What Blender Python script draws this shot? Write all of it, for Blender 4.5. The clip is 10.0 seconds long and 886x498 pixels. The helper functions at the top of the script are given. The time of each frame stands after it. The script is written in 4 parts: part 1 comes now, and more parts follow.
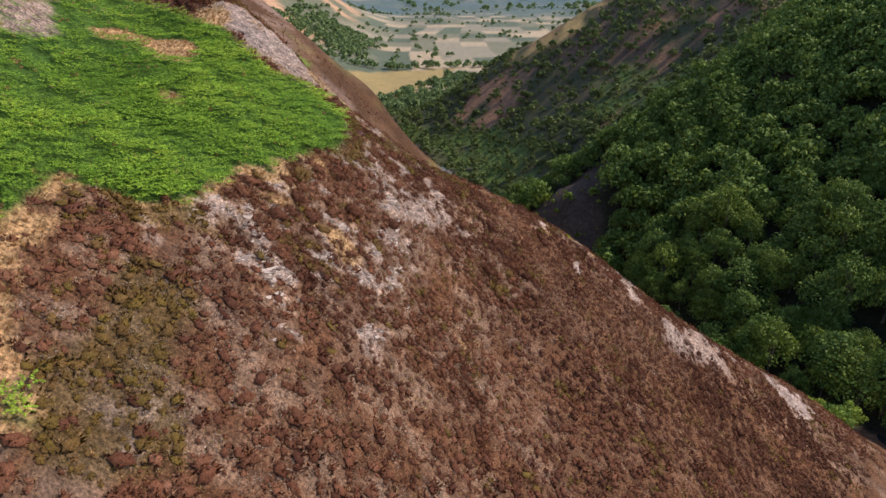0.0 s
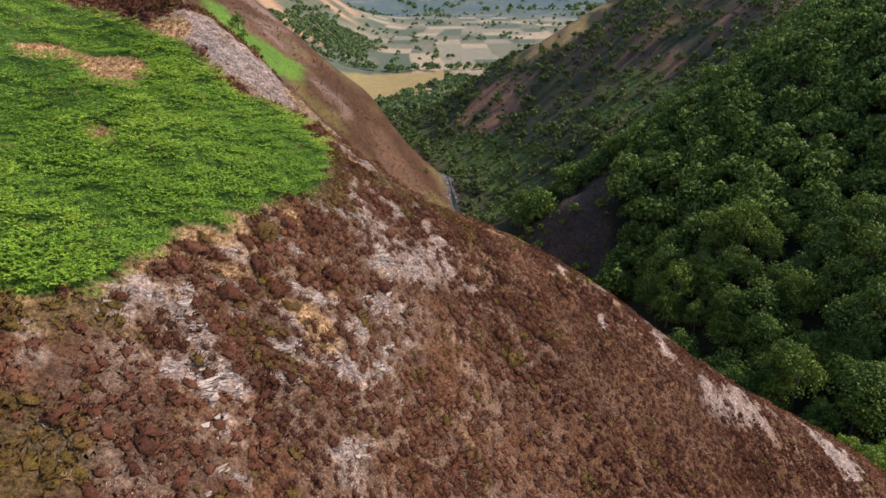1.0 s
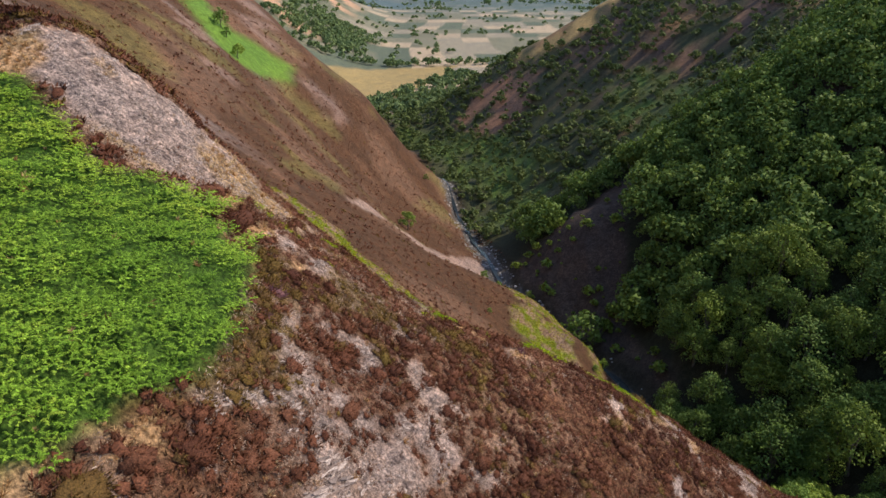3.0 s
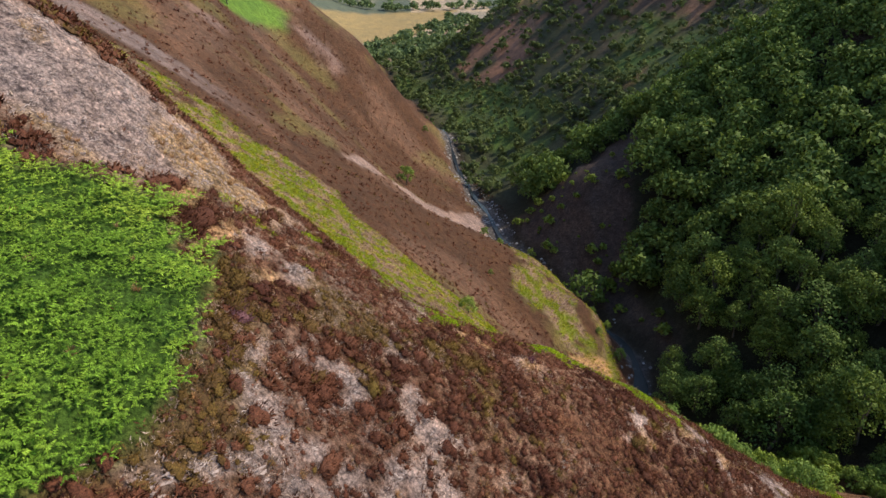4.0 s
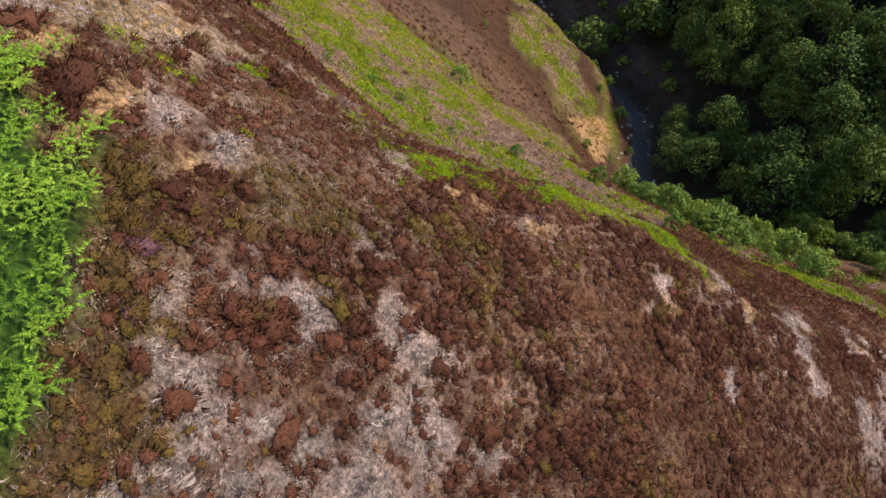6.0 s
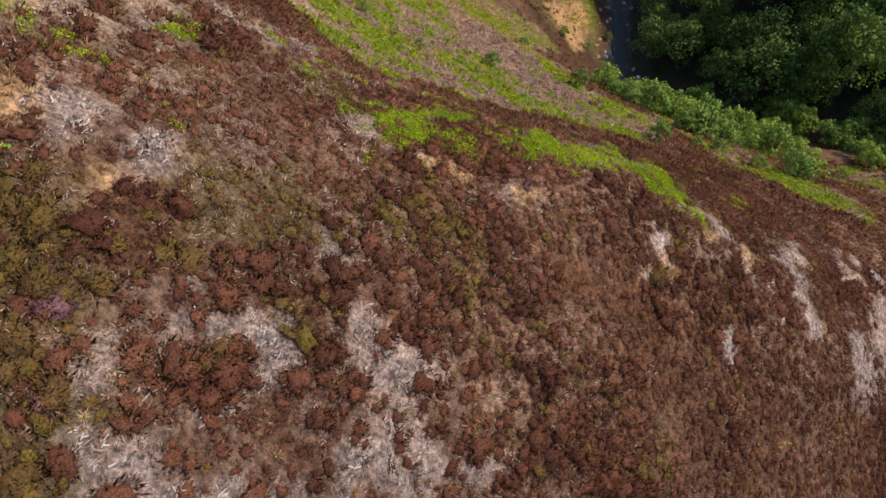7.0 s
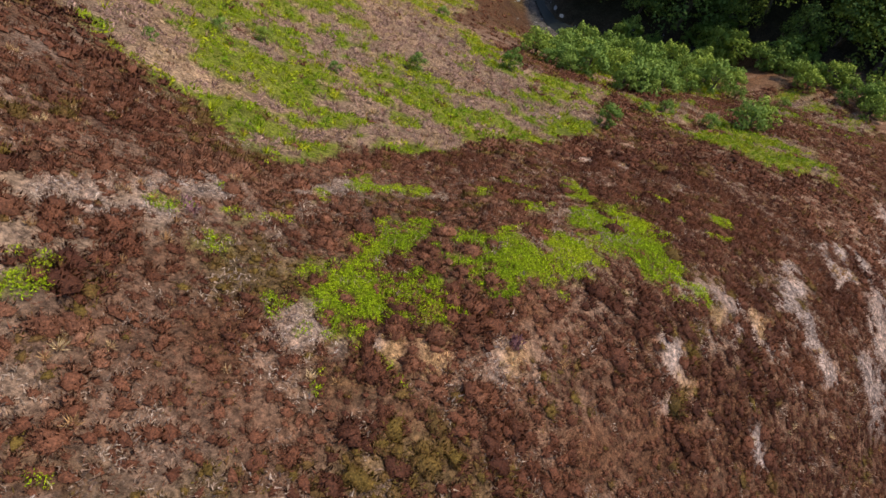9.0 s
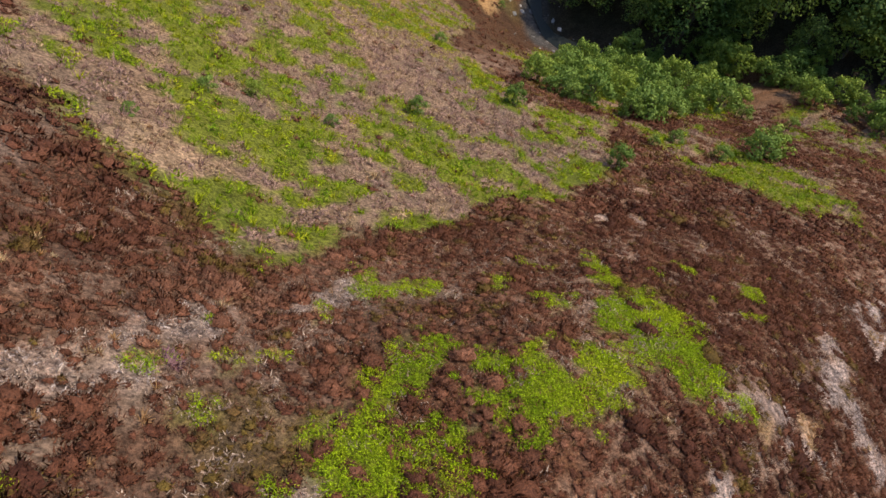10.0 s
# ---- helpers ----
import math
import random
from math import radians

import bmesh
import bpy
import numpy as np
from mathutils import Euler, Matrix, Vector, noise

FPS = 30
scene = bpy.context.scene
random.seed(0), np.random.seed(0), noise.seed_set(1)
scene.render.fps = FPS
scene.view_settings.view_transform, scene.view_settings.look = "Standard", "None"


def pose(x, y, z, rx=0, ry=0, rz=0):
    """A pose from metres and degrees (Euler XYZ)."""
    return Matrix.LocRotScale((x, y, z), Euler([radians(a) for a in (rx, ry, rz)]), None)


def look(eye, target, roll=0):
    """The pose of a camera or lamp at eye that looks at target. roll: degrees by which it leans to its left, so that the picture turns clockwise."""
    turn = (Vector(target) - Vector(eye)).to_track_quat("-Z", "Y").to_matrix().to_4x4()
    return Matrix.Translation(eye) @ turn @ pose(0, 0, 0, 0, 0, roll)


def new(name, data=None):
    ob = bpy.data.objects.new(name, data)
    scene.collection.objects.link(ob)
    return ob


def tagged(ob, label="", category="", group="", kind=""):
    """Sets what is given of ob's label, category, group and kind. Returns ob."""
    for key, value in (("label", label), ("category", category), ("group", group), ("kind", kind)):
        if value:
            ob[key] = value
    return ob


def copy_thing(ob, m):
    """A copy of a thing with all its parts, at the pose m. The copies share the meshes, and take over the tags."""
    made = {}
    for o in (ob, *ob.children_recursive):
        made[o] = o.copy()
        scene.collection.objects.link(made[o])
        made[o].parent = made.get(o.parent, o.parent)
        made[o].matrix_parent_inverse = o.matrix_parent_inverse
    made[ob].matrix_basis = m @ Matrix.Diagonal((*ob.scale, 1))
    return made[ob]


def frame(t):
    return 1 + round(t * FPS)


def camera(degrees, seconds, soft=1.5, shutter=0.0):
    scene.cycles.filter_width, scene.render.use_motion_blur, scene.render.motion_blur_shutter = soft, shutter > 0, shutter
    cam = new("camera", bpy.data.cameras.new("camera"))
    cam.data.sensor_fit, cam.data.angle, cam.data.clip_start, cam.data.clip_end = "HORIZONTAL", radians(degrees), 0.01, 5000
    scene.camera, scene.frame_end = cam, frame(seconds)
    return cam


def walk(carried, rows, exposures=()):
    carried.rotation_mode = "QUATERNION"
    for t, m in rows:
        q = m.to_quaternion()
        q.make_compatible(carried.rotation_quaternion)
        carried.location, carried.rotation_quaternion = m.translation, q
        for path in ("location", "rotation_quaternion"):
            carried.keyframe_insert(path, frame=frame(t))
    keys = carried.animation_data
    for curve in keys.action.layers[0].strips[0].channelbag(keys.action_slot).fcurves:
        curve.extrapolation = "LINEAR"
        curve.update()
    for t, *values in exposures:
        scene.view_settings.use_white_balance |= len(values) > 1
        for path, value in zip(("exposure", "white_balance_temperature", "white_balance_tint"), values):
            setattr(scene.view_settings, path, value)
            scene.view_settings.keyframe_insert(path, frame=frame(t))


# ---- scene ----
cam = camera(65.8, 10.0)
PATH = [
    (0, (0.056, -0.003, 79.983), (0.057, 1.853, 79.237), -0.5),
    (0.5, (-0.054, 4.588, 80.029), (-0.054, 6.444, 79.285), -0.5),
    (1, (-0.004, 9.863, 80.1), (-0.004, 11.72, 79.357), -0.5),
    (1.5, (0.092, 14.984, 80.167), (0.091, 16.842, 79.426), -0.5),
    (2, (0.137, 20.301, 80.198), (0.136, 22.159, 79.458), -0.5),
    (2.5, (0.119, 25.018, 80.196), (0.118, 26.875, 79.454), -0.4),
    (3.8, (0.133, 33.45, 80.306), (0.133, 35.257, 79.448), -0.4),
    (4, (0.123, 34.338, 80.249), (0.123, 36.125, 79.352), -0.3),
    (4.5, (0.132, 36.29, 80.202), (0.131, 38.015, 79.19), -0.3),
    (5, (0.199, 38.43, 80.164), (0.199, 40.055, 78.998), -0.3),
    (5.5, (0.266, 40.364, 80.098), (0.272, 41.857, 78.768), -0.4),
    (6, (0.327, 42.492, 80.035), (0.341, 43.819, 78.539), -0.6),
    (6.2, (0.34, 43.358, 80.012), (0.363, 44.621, 78.462), -0.5),
    (7.3, (0.479, 47.991, 79.769), (0.569, 48.979, 78.032), -0.4),
    (7.5, (0.499, 48.839, 79.751), (0.602, 49.791, 77.995), -0.4),
    (8, (0.604, 51.035, 79.632), (0.735, 51.922, 77.845), -0.4),
    (8.5, (0.733, 53.088, 79.439), (0.898, 53.949, 77.641), -0.5),
    (9, (0.942, 55.325, 79.136), (1.151, 56.174, 77.337), -0.6),
    (9.5, (1.166, 57.451, 78.804), (1.388, 58.293, 77.003), -0.7),
    (10, (1.474, 59.797, 78.488), (1.694, 60.636, 76.686), -0.9),
]
walk(cam, [(t, look(eye, target, roll)) for t, eye, target, roll in PATH])

# ---- light ----
SUN_AZIMUTH, SUN_HEIGHT = 12.0, 44.0      # degrees from +x towards +y, and above the horizon
world = bpy.data.worlds.new("world")
scene.world = world
world.use_nodes = True
wn = world.node_tree.nodes
sky = wn.new("ShaderNodeTexSky")
sky.sky_type, sky.sun_disc = "NISHITA", False
sky.sun_elevation, sky.sun_rotation = radians(SUN_HEIGHT), radians(90 - SUN_AZIMUTH)
sky.altitude, sky.air_density, sky.dust_density = 250, 1.0, 1.2
wn["Background"].inputs["Strength"].default_value = 0.24
world.node_tree.links.new(sky.outputs[0], wn["Background"].inputs["Color"])
sun_dir = Vector((math.cos(radians(SUN_AZIMUTH)) * math.cos(radians(SUN_HEIGHT)),
                  math.sin(radians(SUN_AZIMUTH)) * math.cos(radians(SUN_HEIGHT)), math.sin(radians(SUN_HEIGHT))))
sun = new("sun", bpy.data.lights.new("sun", "SUN"))
sun.data.energy, sun.data.angle, sun.data.color = 4.2, radians(0.6), (1.0, 0.87, 0.67)
sun.matrix_world = look(sun_dir * 300, (0, 0, 0))
scene.view_settings.exposure = 0.0

# ---- landform: the lines along which the valley is drawn (x, y, height), and the smooth sheet through them ----
STREAM = [(120, 0, 8), (97, 50, 6), (84, 88, 4.2), (52, 115, 0.9), (35, 128, -1.5), (40, 146, -2.6), (38, 158, -2.6), (33, 170, -2.8), (29, 180, -3.2), (24.5, 191, -4), (17.5, 209, -5.6),
          (11, 250, -8), (6, 290, -12), (-4, 350, -16.5), (-28, 430, -20), (-50, 520, -25)]
CREST = [(-90, 62, 122), (-45, 62, 96.8), (-25, 60, 77.6), (-20, 58, 76.5), (-17.3, 63, 77.2), (-14.5, 64, 74.6), (-14, 58, 73.9),
         (-11.5, 64.6, 71), (-9, 65, 68.2), (-5, 65.5, 64.3), (2, 63, 61.4), (11, 62, 56.8), (20, 61, 50.1), (30, 64, 41.7),
         (42, 72, 32.8), (55, 78, 22), (54, 92, 14.4), (63, 94, 10.6)]
FLANK = [(-60, 10, 98.5), (-30, 5, 82.7), (-16, 25, 70.6), (-24, 42, 75.3), (-11, 46, 71.1), (-9, 28, 65.7), (0, 36, 57.2), (5, 48, 56.5),
         (14, 43, 48.2), (22, 52, 44.2), (36, 58, 33.9), (10, 0, 34.7), (45, 20, 22.4), (0, -40, 64.1), (80, -20, 6.1)]
GULLY = [(-60, 110, 76), (-26, 104, 55.7), (-8, 78, 58.3), (0, 72, 55.5), (6, 76, 49.2), (2, 90, 42.9), (-9, 114, 40), (10, 103, 31.1),
         (18, 92, 32.3), (18, 80, 39.6), (16, 68, 49.9), (28, 78, 36.1), (38, 85, 26.7), (30, 105, 15.5), (22, 134, 6.8), (18, 158, 9.5),
         (25.6, 176, 2.6), (29.8, 164, 2.9), (33.4, 157.5, 1.8), (31, 146, 1.6), (20.5, 187, 0.6), (14.5, 203, -3.4)]
FAR_SPUR = [(-45, 150, 58), (-10, 150, 31.2), (-9, 217, 7.2), (-29, 240, 21.1), (-62, 210, 64), (-75, 300, 71.9), (-30, 300, 32.7),
            (-140, 300, 115), (-90, 400, 60), (-60, 450, 14), (-180, 420, 110)]
EAST_FLANK = [(62, 116, 5.5), (77, 140, 18), (53, 155, 8.6), (73, 160, 22.2), (90, 172, 33.3), (100, 222, 50.8), (38, 210, 10.6),
              (74, 307, 23), (106, 320, 40.1), (140, 120, 62), (170, 50, 57.3), (41, 331, 5.5), (60, 400, 21), (130, 400, 69), (120, 500, 72),
              (40, 510, 29), (160, 220, 88), (220, 300, 112), (250, 120, 105), (220, 480, 85), (110, 82, 21.7)]
# the bare hollow above the stream's far bank, in plan
BROWN_CLIFF = [(20, 217), (28.5, 221), (41.5, 233), (53, 236), (60, 231), (51, 206), (47.5, 195), (46, 188), (45.5, 176), (48, 152), (46, 140), (42, 152), (38.5, 168), (30, 183), (24, 192)]
KNOTS = np.array(STREAM + CREST + FLANK + GULLY + FAR_SPUR + EAST_FLANK, float)
ROUND = 7.0


def kernel(xy):
    d2 = (xy[:, None, 0] - KNOTS[None, :, 0]) ** 2 + (xy[:, None, 1] - KNOTS[None, :, 1]) ** 2
    return np.hstack([np.sqrt(d2 + ROUND ** 2), np.ones((len(xy), 1)), xy / 100])


def solve_sheet():
    n = len(KNOTS)
    a = np.zeros((n + 3, n + 3))
    a[:n] = kernel(KNOTS[:, :2])
    a[n:, :n] = a[:n, n:].T
    return np.linalg.solve(a, np.append(KNOTS[:, 2], (0, 0, 0)))


SHEET = solve_sheet()


def step(a, b, v):
    s = np.clip((v - a) / (b - a), 0, 1)
    return s * s * (3 - 2 * s)


def value_noise(x, y, seed=0.0):
    ix, iy = np.floor(x), np.floor(y)
    fx, fy = x - ix, y - iy
    fx, fy = fx * fx * (3 - 2 * fx), fy * fy * (3 - 2 * fy)

    def h(a, b):
        s = np.sin(a * 127.1 + b * 311.7 + seed * 74.7) * 43758.5453
        return s - np.floor(s)
    return (h(ix, iy) * (1 - fx) + h(ix + 1, iy) * fx) * (1 - fy) + (h(ix, iy + 1) * (1 - fx) + h(ix + 1, iy + 1) * fx) * fy


def fbm(x, y, size, octaves=4, seed=0.0):
    """Cloudy noise from -1 to 1, with features of about that many metres."""
    total, amp, norm = 0.0, 1.0, 0.0
    for o in range(octaves):
        total = total + amp * (2 * value_noise(x / size * 2 ** o + 17.3 * o, y / size * 2 ** o - 9.1 * o, seed + o) - 1)
        norm += amp
        amp *= 0.5
    return total / norm * 1.6


def bump(v, mid, half):
    return np.exp(-((v - mid) / half) ** 2)


def far_land(x, y):
    """The open valley beyond the mouth of the dingle: a flat floor, a hill on each side, and a plain that rises to the horizon."""
    z = -40 + 0.0 * x
    west = -105 - 0.03 * (y - 1000)
    z = z + 230 * step(-40, 420, west - x) * step(500, 1000, y) * (1 - step(1600, 2600, y))
    z = z + 150 * step(60, 420, -230 - x) * (1 - step(650, 1000, y))
    z = z + 120 * step(20, 330, x - 20 - 0.20 * (y - 500)) * (1 - step(560, 980, y))
    z = z + 50 * step(250, 900, x - 0.25 * y + 250) * step(1300, 1900, y) * (1 - step(2300, 3200, y))
    z = z + 45 * step(3000, 4800, y) + 30 * bump(y, 3000, 500) * bump(x, -900, 900) + 16 * fbm(x, y, 900, 3, 5) * step(1500, 2500, y)
    return z


def land(x, y, detail=True):
    """The height of the ground."""
    x, y = np.asarray(x, float), np.asarray(y, float)
    shape = x.shape
    x, y = x.ravel(), y.ravel()
    z = np.empty_like(x)
    for i in range(0, len(x), 20000):
        z[i:i + 20000] = kernel(np.column_stack([x[i:i + 20000], y[i:i + 20000]])) @ SHEET
    away = np.maximum(step(470, 640, y), np.maximum(step(220, 420, x), step(-150, -320, x)))
    z = np.clip(z, -45, 190) * (1 - away) + far_land(x, y) * away
    if detail:
        near = step(175, 110, y) * step(70, 45, x)
        z = z + near * (0.35 * fbm(x, y, 7, 3, 1) + 0.16 * fbm(x, y, 1.8, 2, 2))
        bank = stream_distance(x, y)
        z = z + (1 - near) * step(6, 40, bank) * step(700, 300, y) * 1.8 * fbm(x, y, 26, 4, 3)
        z = z - 1.2 * step(6, 2.5, bank) * step(560, 500, y) - 2.6 * step(4.5, 2.2, bank) * bump(y, 177, 17)
        z = z + 1.3 * inside(x, y, BROWN_CLIFF, 2, 2, 15) * fbm(x * 1.4, y * 0.7, 7, 4, 128)
    return z.reshape(shape)


def line_distance(x, y, points):
    """The distance in plan from a line of points."""
    best = np.full(np.shape(x), 1e9)
    for (ax, ay, *_), (bx, by, *_) in zip(points, points[1:]):
        dx, dy = bx - ax, by - ay
        s = np.clip(((x - ax) * dx + (y - ay) * dy) / (dx * dx + dy * dy), 0, 1)
        best = np.minimum(best, np.hypot(x - ax - s * dx, y - ay - s * dy))
    return best


def stream_distance(x, y):
    return line_distance(x, y, STREAM)


def inside(x, y, points, edge=0.8, wave=1.5, seed=0.0):
    """1 inside an outline, 0 outside it, with a ragged edge."""
    ring = points + points[:1]
    d = line_distance(x, y, ring)
    odd = np.zeros(np.shape(x), bool)
    for (ax, ay), (bx, by) in zip(ring, ring[1:]):
        if ay != by:
            odd ^= ((ay > y) != (by > y)) & (x < (bx - ax) * (y - ay) / (by - ay) + ax)
    d = np.where(odd, d, -d) + wave * fbm(x, y, 4 * wave + 0.4, 4, seed)
    return step(-edge, edge, d)
# ---- end of landform ----

# ---- ground cover: outlines in plan ----
BRACKEN = [(-16.8, 24), (-16.3, 26), (-16.9, 28), (-15.2, 29.8), (-14.2, 30.6), (-12.6, 32), (-12, 34), (-11.8, 36.8), (-11.4, 38.8), (-10.4, 39.8), (-10.1, 41), (-9.2, 42.8),
           (-8.8, 44.3), (-7.9, 45.8), (-7.3, 47), (-7.1, 48.5), (-6.8, 50), (-6.6, 51), (-7, 52.2), (-7.3, 53.7), (-7.7, 54.5), (-8.4, 54.9), (-8.7, 56.1), (-9.6, 56.4), (-9.8, 57.7),
           (-11.8, 56), (-13.3, 55), (-15.4, 57.2), (-17.4, 58.2), (-20, 59), (-24.5, 61), (-36, 62), (-40, 40), (-30, 30), (-22, 22)]
OUTCROP = [[(-10.5, 38.2), (-9.4, 39.6), (-9.1, 39.2), (-10.3, 37.6), (-10.9, 37)], [(-8.7, 41.9), (-8.1, 43.3), (-7.4, 43.6), (-7, 42.6), (-8, 41.5)],
           [(-7.3, 46.3), (-5.6, 48.3), (-5.2, 47.3), (-4.2, 48.3), (-3.4, 48.2), (-1.5, 51.4), (0.4, 51.2), (-0.2, 50), (-2.1, 47), (-3.9, 46.2), (-5.5, 44.3), (-6.6, 43.8)],
           [(-5.6, 51.9), (-5, 51.9), (-4.7, 49.7), (-5.3, 50.3)], [(-7.8, 39.8), (-6.7, 40.4), (-5.5, 41.5), (-5.2, 40.8), (-6.6, 39.9)],
           [(-4.1, 43.1), (-2.9, 45.2), (-2.3, 45.6), (-2.4, 43.4), (-1.4, 42.8), (-4.5, 39.9), (-4.6, 41.1)], [(-11.6, 30.4), (-10.7, 31.8), (-10.4, 30.6), (-11, 29.5)],
           [(-7.4, 34.1), (-6.1, 35.2), (-5.8, 34.7), (-6.7, 33.3)], [(-7.6, 28.3), (-6.9, 29.3), (-6.8, 28.6), (-7.4, 27.8)], [(-5.5, 26.4), (-4.6, 27.7), (-4.6, 26.8), (-5.4, 26)]]
OUTCROP += [[(-1.5, 54.7), (-0.8, 54.8), (-0.4, 54.1), (0.1, 54), (0.9, 53.9), (0.4, 52.9), (0.2, 52.5), (1.0, 51.7), (0.4, 51.1), (-0.2, 51.2), (-0.5, 50.3), (-1, 50.7), (-1, 51.4),
            (-2.1, 51.4), (-2.7, 51.6), (-2.4, 52.8), (-1.6, 53.4)],
           [(-4.5, 53.4), (-3.7, 53.7), (-3, 53.7), (-2.7, 53.2), (-3.1, 52.5), (-3.7, 51.8), (-4.2, 51.6), (-4.2, 52.2), (-4.6, 52.6)],
           [(-5.9, 51.8), (-5.5, 51.7), (-5, 51.1), (-4.7, 50.4), (-4.2, 49.9), (-3.6, 50.3), (-3.5, 49.8), (-4.3, 49.4), (-4.9, 49.4), (-5.3, 49.7), (-5.9, 50.3)],
           [(-5.3, 49), (-4.9, 49.3), (-4.2, 48.9), (-3.7, 49.1), (-3.9, 48.6), (-5.3, 48.2)], [(-3.4, 48.8), (-2.8, 49.2), (-3.1, 49.9), (-2.6, 50.1), (-2.5, 49.5), (-1.6, 49.6), (-0.8, 50.1), (-0.3, 49.7)],
           [(1.2, 51.4), (2.4, 51.6), (2.2, 50.9), (1.5, 50.9)], [(-7.8, 57.6), (-7.4, 58.7), (-6.7, 58.5), (-6.3, 58.2), (-6.4, 57.7), (-6.9, 56.7), (-7.3, 57.2)], [(-5.9, 57.6), (-5.4, 57.7), (-5.4, 57), (-5.6, 56.8)]]
SCREE = [(-19.5, 59.4), (-19, 61.4), (-16, 64), (-13, 65.4), (-11.2, 65), (-9.7, 63.8), (-8.6, 64), (-8.2, 61.8), (-9.3, 60.6), (-10, 59.4), (-11.5, 58.1), (-12.6, 57), (-14.5, 57.8), (-17, 58.4)]
CREST_ROCK = [[(13.8, 61.5), (14.7, 61.8), (15.2, 60.8), (16.6, 60.1), (16, 58.8), (14.9, 59.4), (13.6, 60.6)], [(16.7, 62.9), (21.5, 65), (18.9, 61.6), (17.5, 60.3), (18.1, 62), (16.3, 61.7)],
              [(25.2, 66.4), (28.2, 67.4), (25.4, 64), (22.9, 62.9)], [(18.2, 60.3), (19.3, 58.9), (17.7, 58.5)], [(28.4, 66.8), (28.9, 65), (27.4, 64.5)],
              [(9.2, 60.4), (9.6, 60.1), (9.3, 58.8), (8.3, 58.2), (8.9, 59.2)], [(11.9, 56.9), (12.3, 57.3), (12.2, 56.3), (12, 56.1)], [(37.5, 68.9), (42, 70.2), (44, 66.9), (39.4, 63.7), (37.8, 66.4)]]
BILBERRY = [[(-0.9, 62.9), (-0.2, 63.3), (0.4, 64.3), (0.9, 64.2), (1.1, 63.2), (1.9, 63), (2.6, 62.6), (3.2, 61.7), (2.2, 61.4), (1.1, 61.8), (0.3, 62), (-0.6, 62)],
            [(0.7, 65.5), (1.5, 65.2), (1, 64.3), (0.3, 64.6)], [(4, 65.4), (5.1, 64.8), (4.3, 64.1), (3.7, 64.4)],
            [(3.1, 64.1), (4.4, 64.1), (6, 63.6), (7.3, 63.4), (6.8, 62.9), (5, 62.8), (3.9, 62.7), (3.4, 63.4)], [(7.7, 64.9), (8.4, 64.3), (8.1, 64.1), (7.4, 64.4)],
            [(9.2, 67.2), (11.6, 67.5), (12.5, 66.3), (13.1, 65.4), (11.8, 64), (12.1, 63.2), (10.8, 62.7), (9.8, 62.9), (9.7, 63.9), (9.2, 65.2), (8.8, 66)],
            [(7.1, 68.1), (8.7, 67.7), (8.2, 67.1), (7, 67.2)], [(10.5, 62.5), (12.3, 62.3), (12.1, 61.5), (10.6, 62)]]
BILBERRY_MIX = [(-1, 61.8), (0.3, 65.6), (4, 66.2), (7.5, 65.2), (9, 64.2), (7.4, 62.6), (3.6, 61.6), (1, 61.4)]
HERBS = [(-46, 134), (-36, 131), (-29, 136), (-25, 140), (-17, 137), (-13, 130), (-8, 127), (-3, 124), (2, 124), (8, 120), (20, 128), (24, 124), (15, 110), (18, 93), (20, 91), (26.5, 91.5), (20.4, 83.3),
         (16.2, 78.6), (12, 76), (9.2, 75.7), (7.2, 74.4), (4.4, 73.3), (1.6, 73.2), (-1.3, 71), (-2.6, 71.9), (-4.3, 74.8), (-5.5, 75.1), (-6.9, 76.9), (-8.6, 77.9), (-10, 80.6), (-13, 94),
         (-16.4, 104), (-23, 107.5), (-30.6, 115), (-37, 120), (-46, 124)]
LILAC = [[(4.3, 104.9), (9.1, 105), (13.4, 101), (14.6, 89.5), (13.2, 83.8), (7.5, 85.8), (4.5, 93.7)], [(-9.4, 83), (-6.6, 82.5), (-5.8, 84.5), (-8, 86)], [(-1, 73.6), (2, 74.6), (6, 76), (7, 78), (3, 76.4), (-1, 75)]]
STRAW = [[(-7.6, 79), (-5.3, 79.8), (-3.2, 77.3), (-4.4, 75.8), (-6.2, 76.5)]]
BANK = [(15, 150), (21, 148), (26, 138), (33, 138), (36, 160), (29, 182), (18, 194)]
BANK_FACE = [(23.3, 138.4), (28.9, 143.7), (33.2, 144.8), (31, 132.2), (27.6, 131)]
FAN = [(-20.4, 174), (-17.2, 193), (-9.4, 214), (0, 220), (9, 227), (13.5, 224), (12.5, 205), (5, 185), (-5.4, 183), (-11.7, 185), (-16.6, 177)]
FAR_GLADE = [(-78, 247), (-75, 261), (-66.6, 252), (-59.5, 262), (-50, 271), (-50.5, 250), (-57, 230), (-62, 228)]
FAR_ROCK = [[(-80, 290), (-66, 298), (-53, 282), (-46, 277), (-52, 263), (-66, 270), (-77, 272)], [(-50, 262), (-45, 274), (-34, 273), (-38, 259), (-47, 254)],
            [(-72, 228), (-66, 232), (-58, 214), (-52, 202), (-56, 198), (-62, 206)]]
SAND_CREST = [(50, 470), (77, 445), (97, 446), (128, 500), (110, 545), (70, 540)]
RUST = [(14, 405), (29, 384), (45, 405), (62, 440), (32, 474), (8, 450)]
RUST_STREAK = [[(121, 350), (119, 334), (104, 326), (95, 325), (105, 342)], [(130, 350), (137, 334), (129, 315), (125, 332)]]
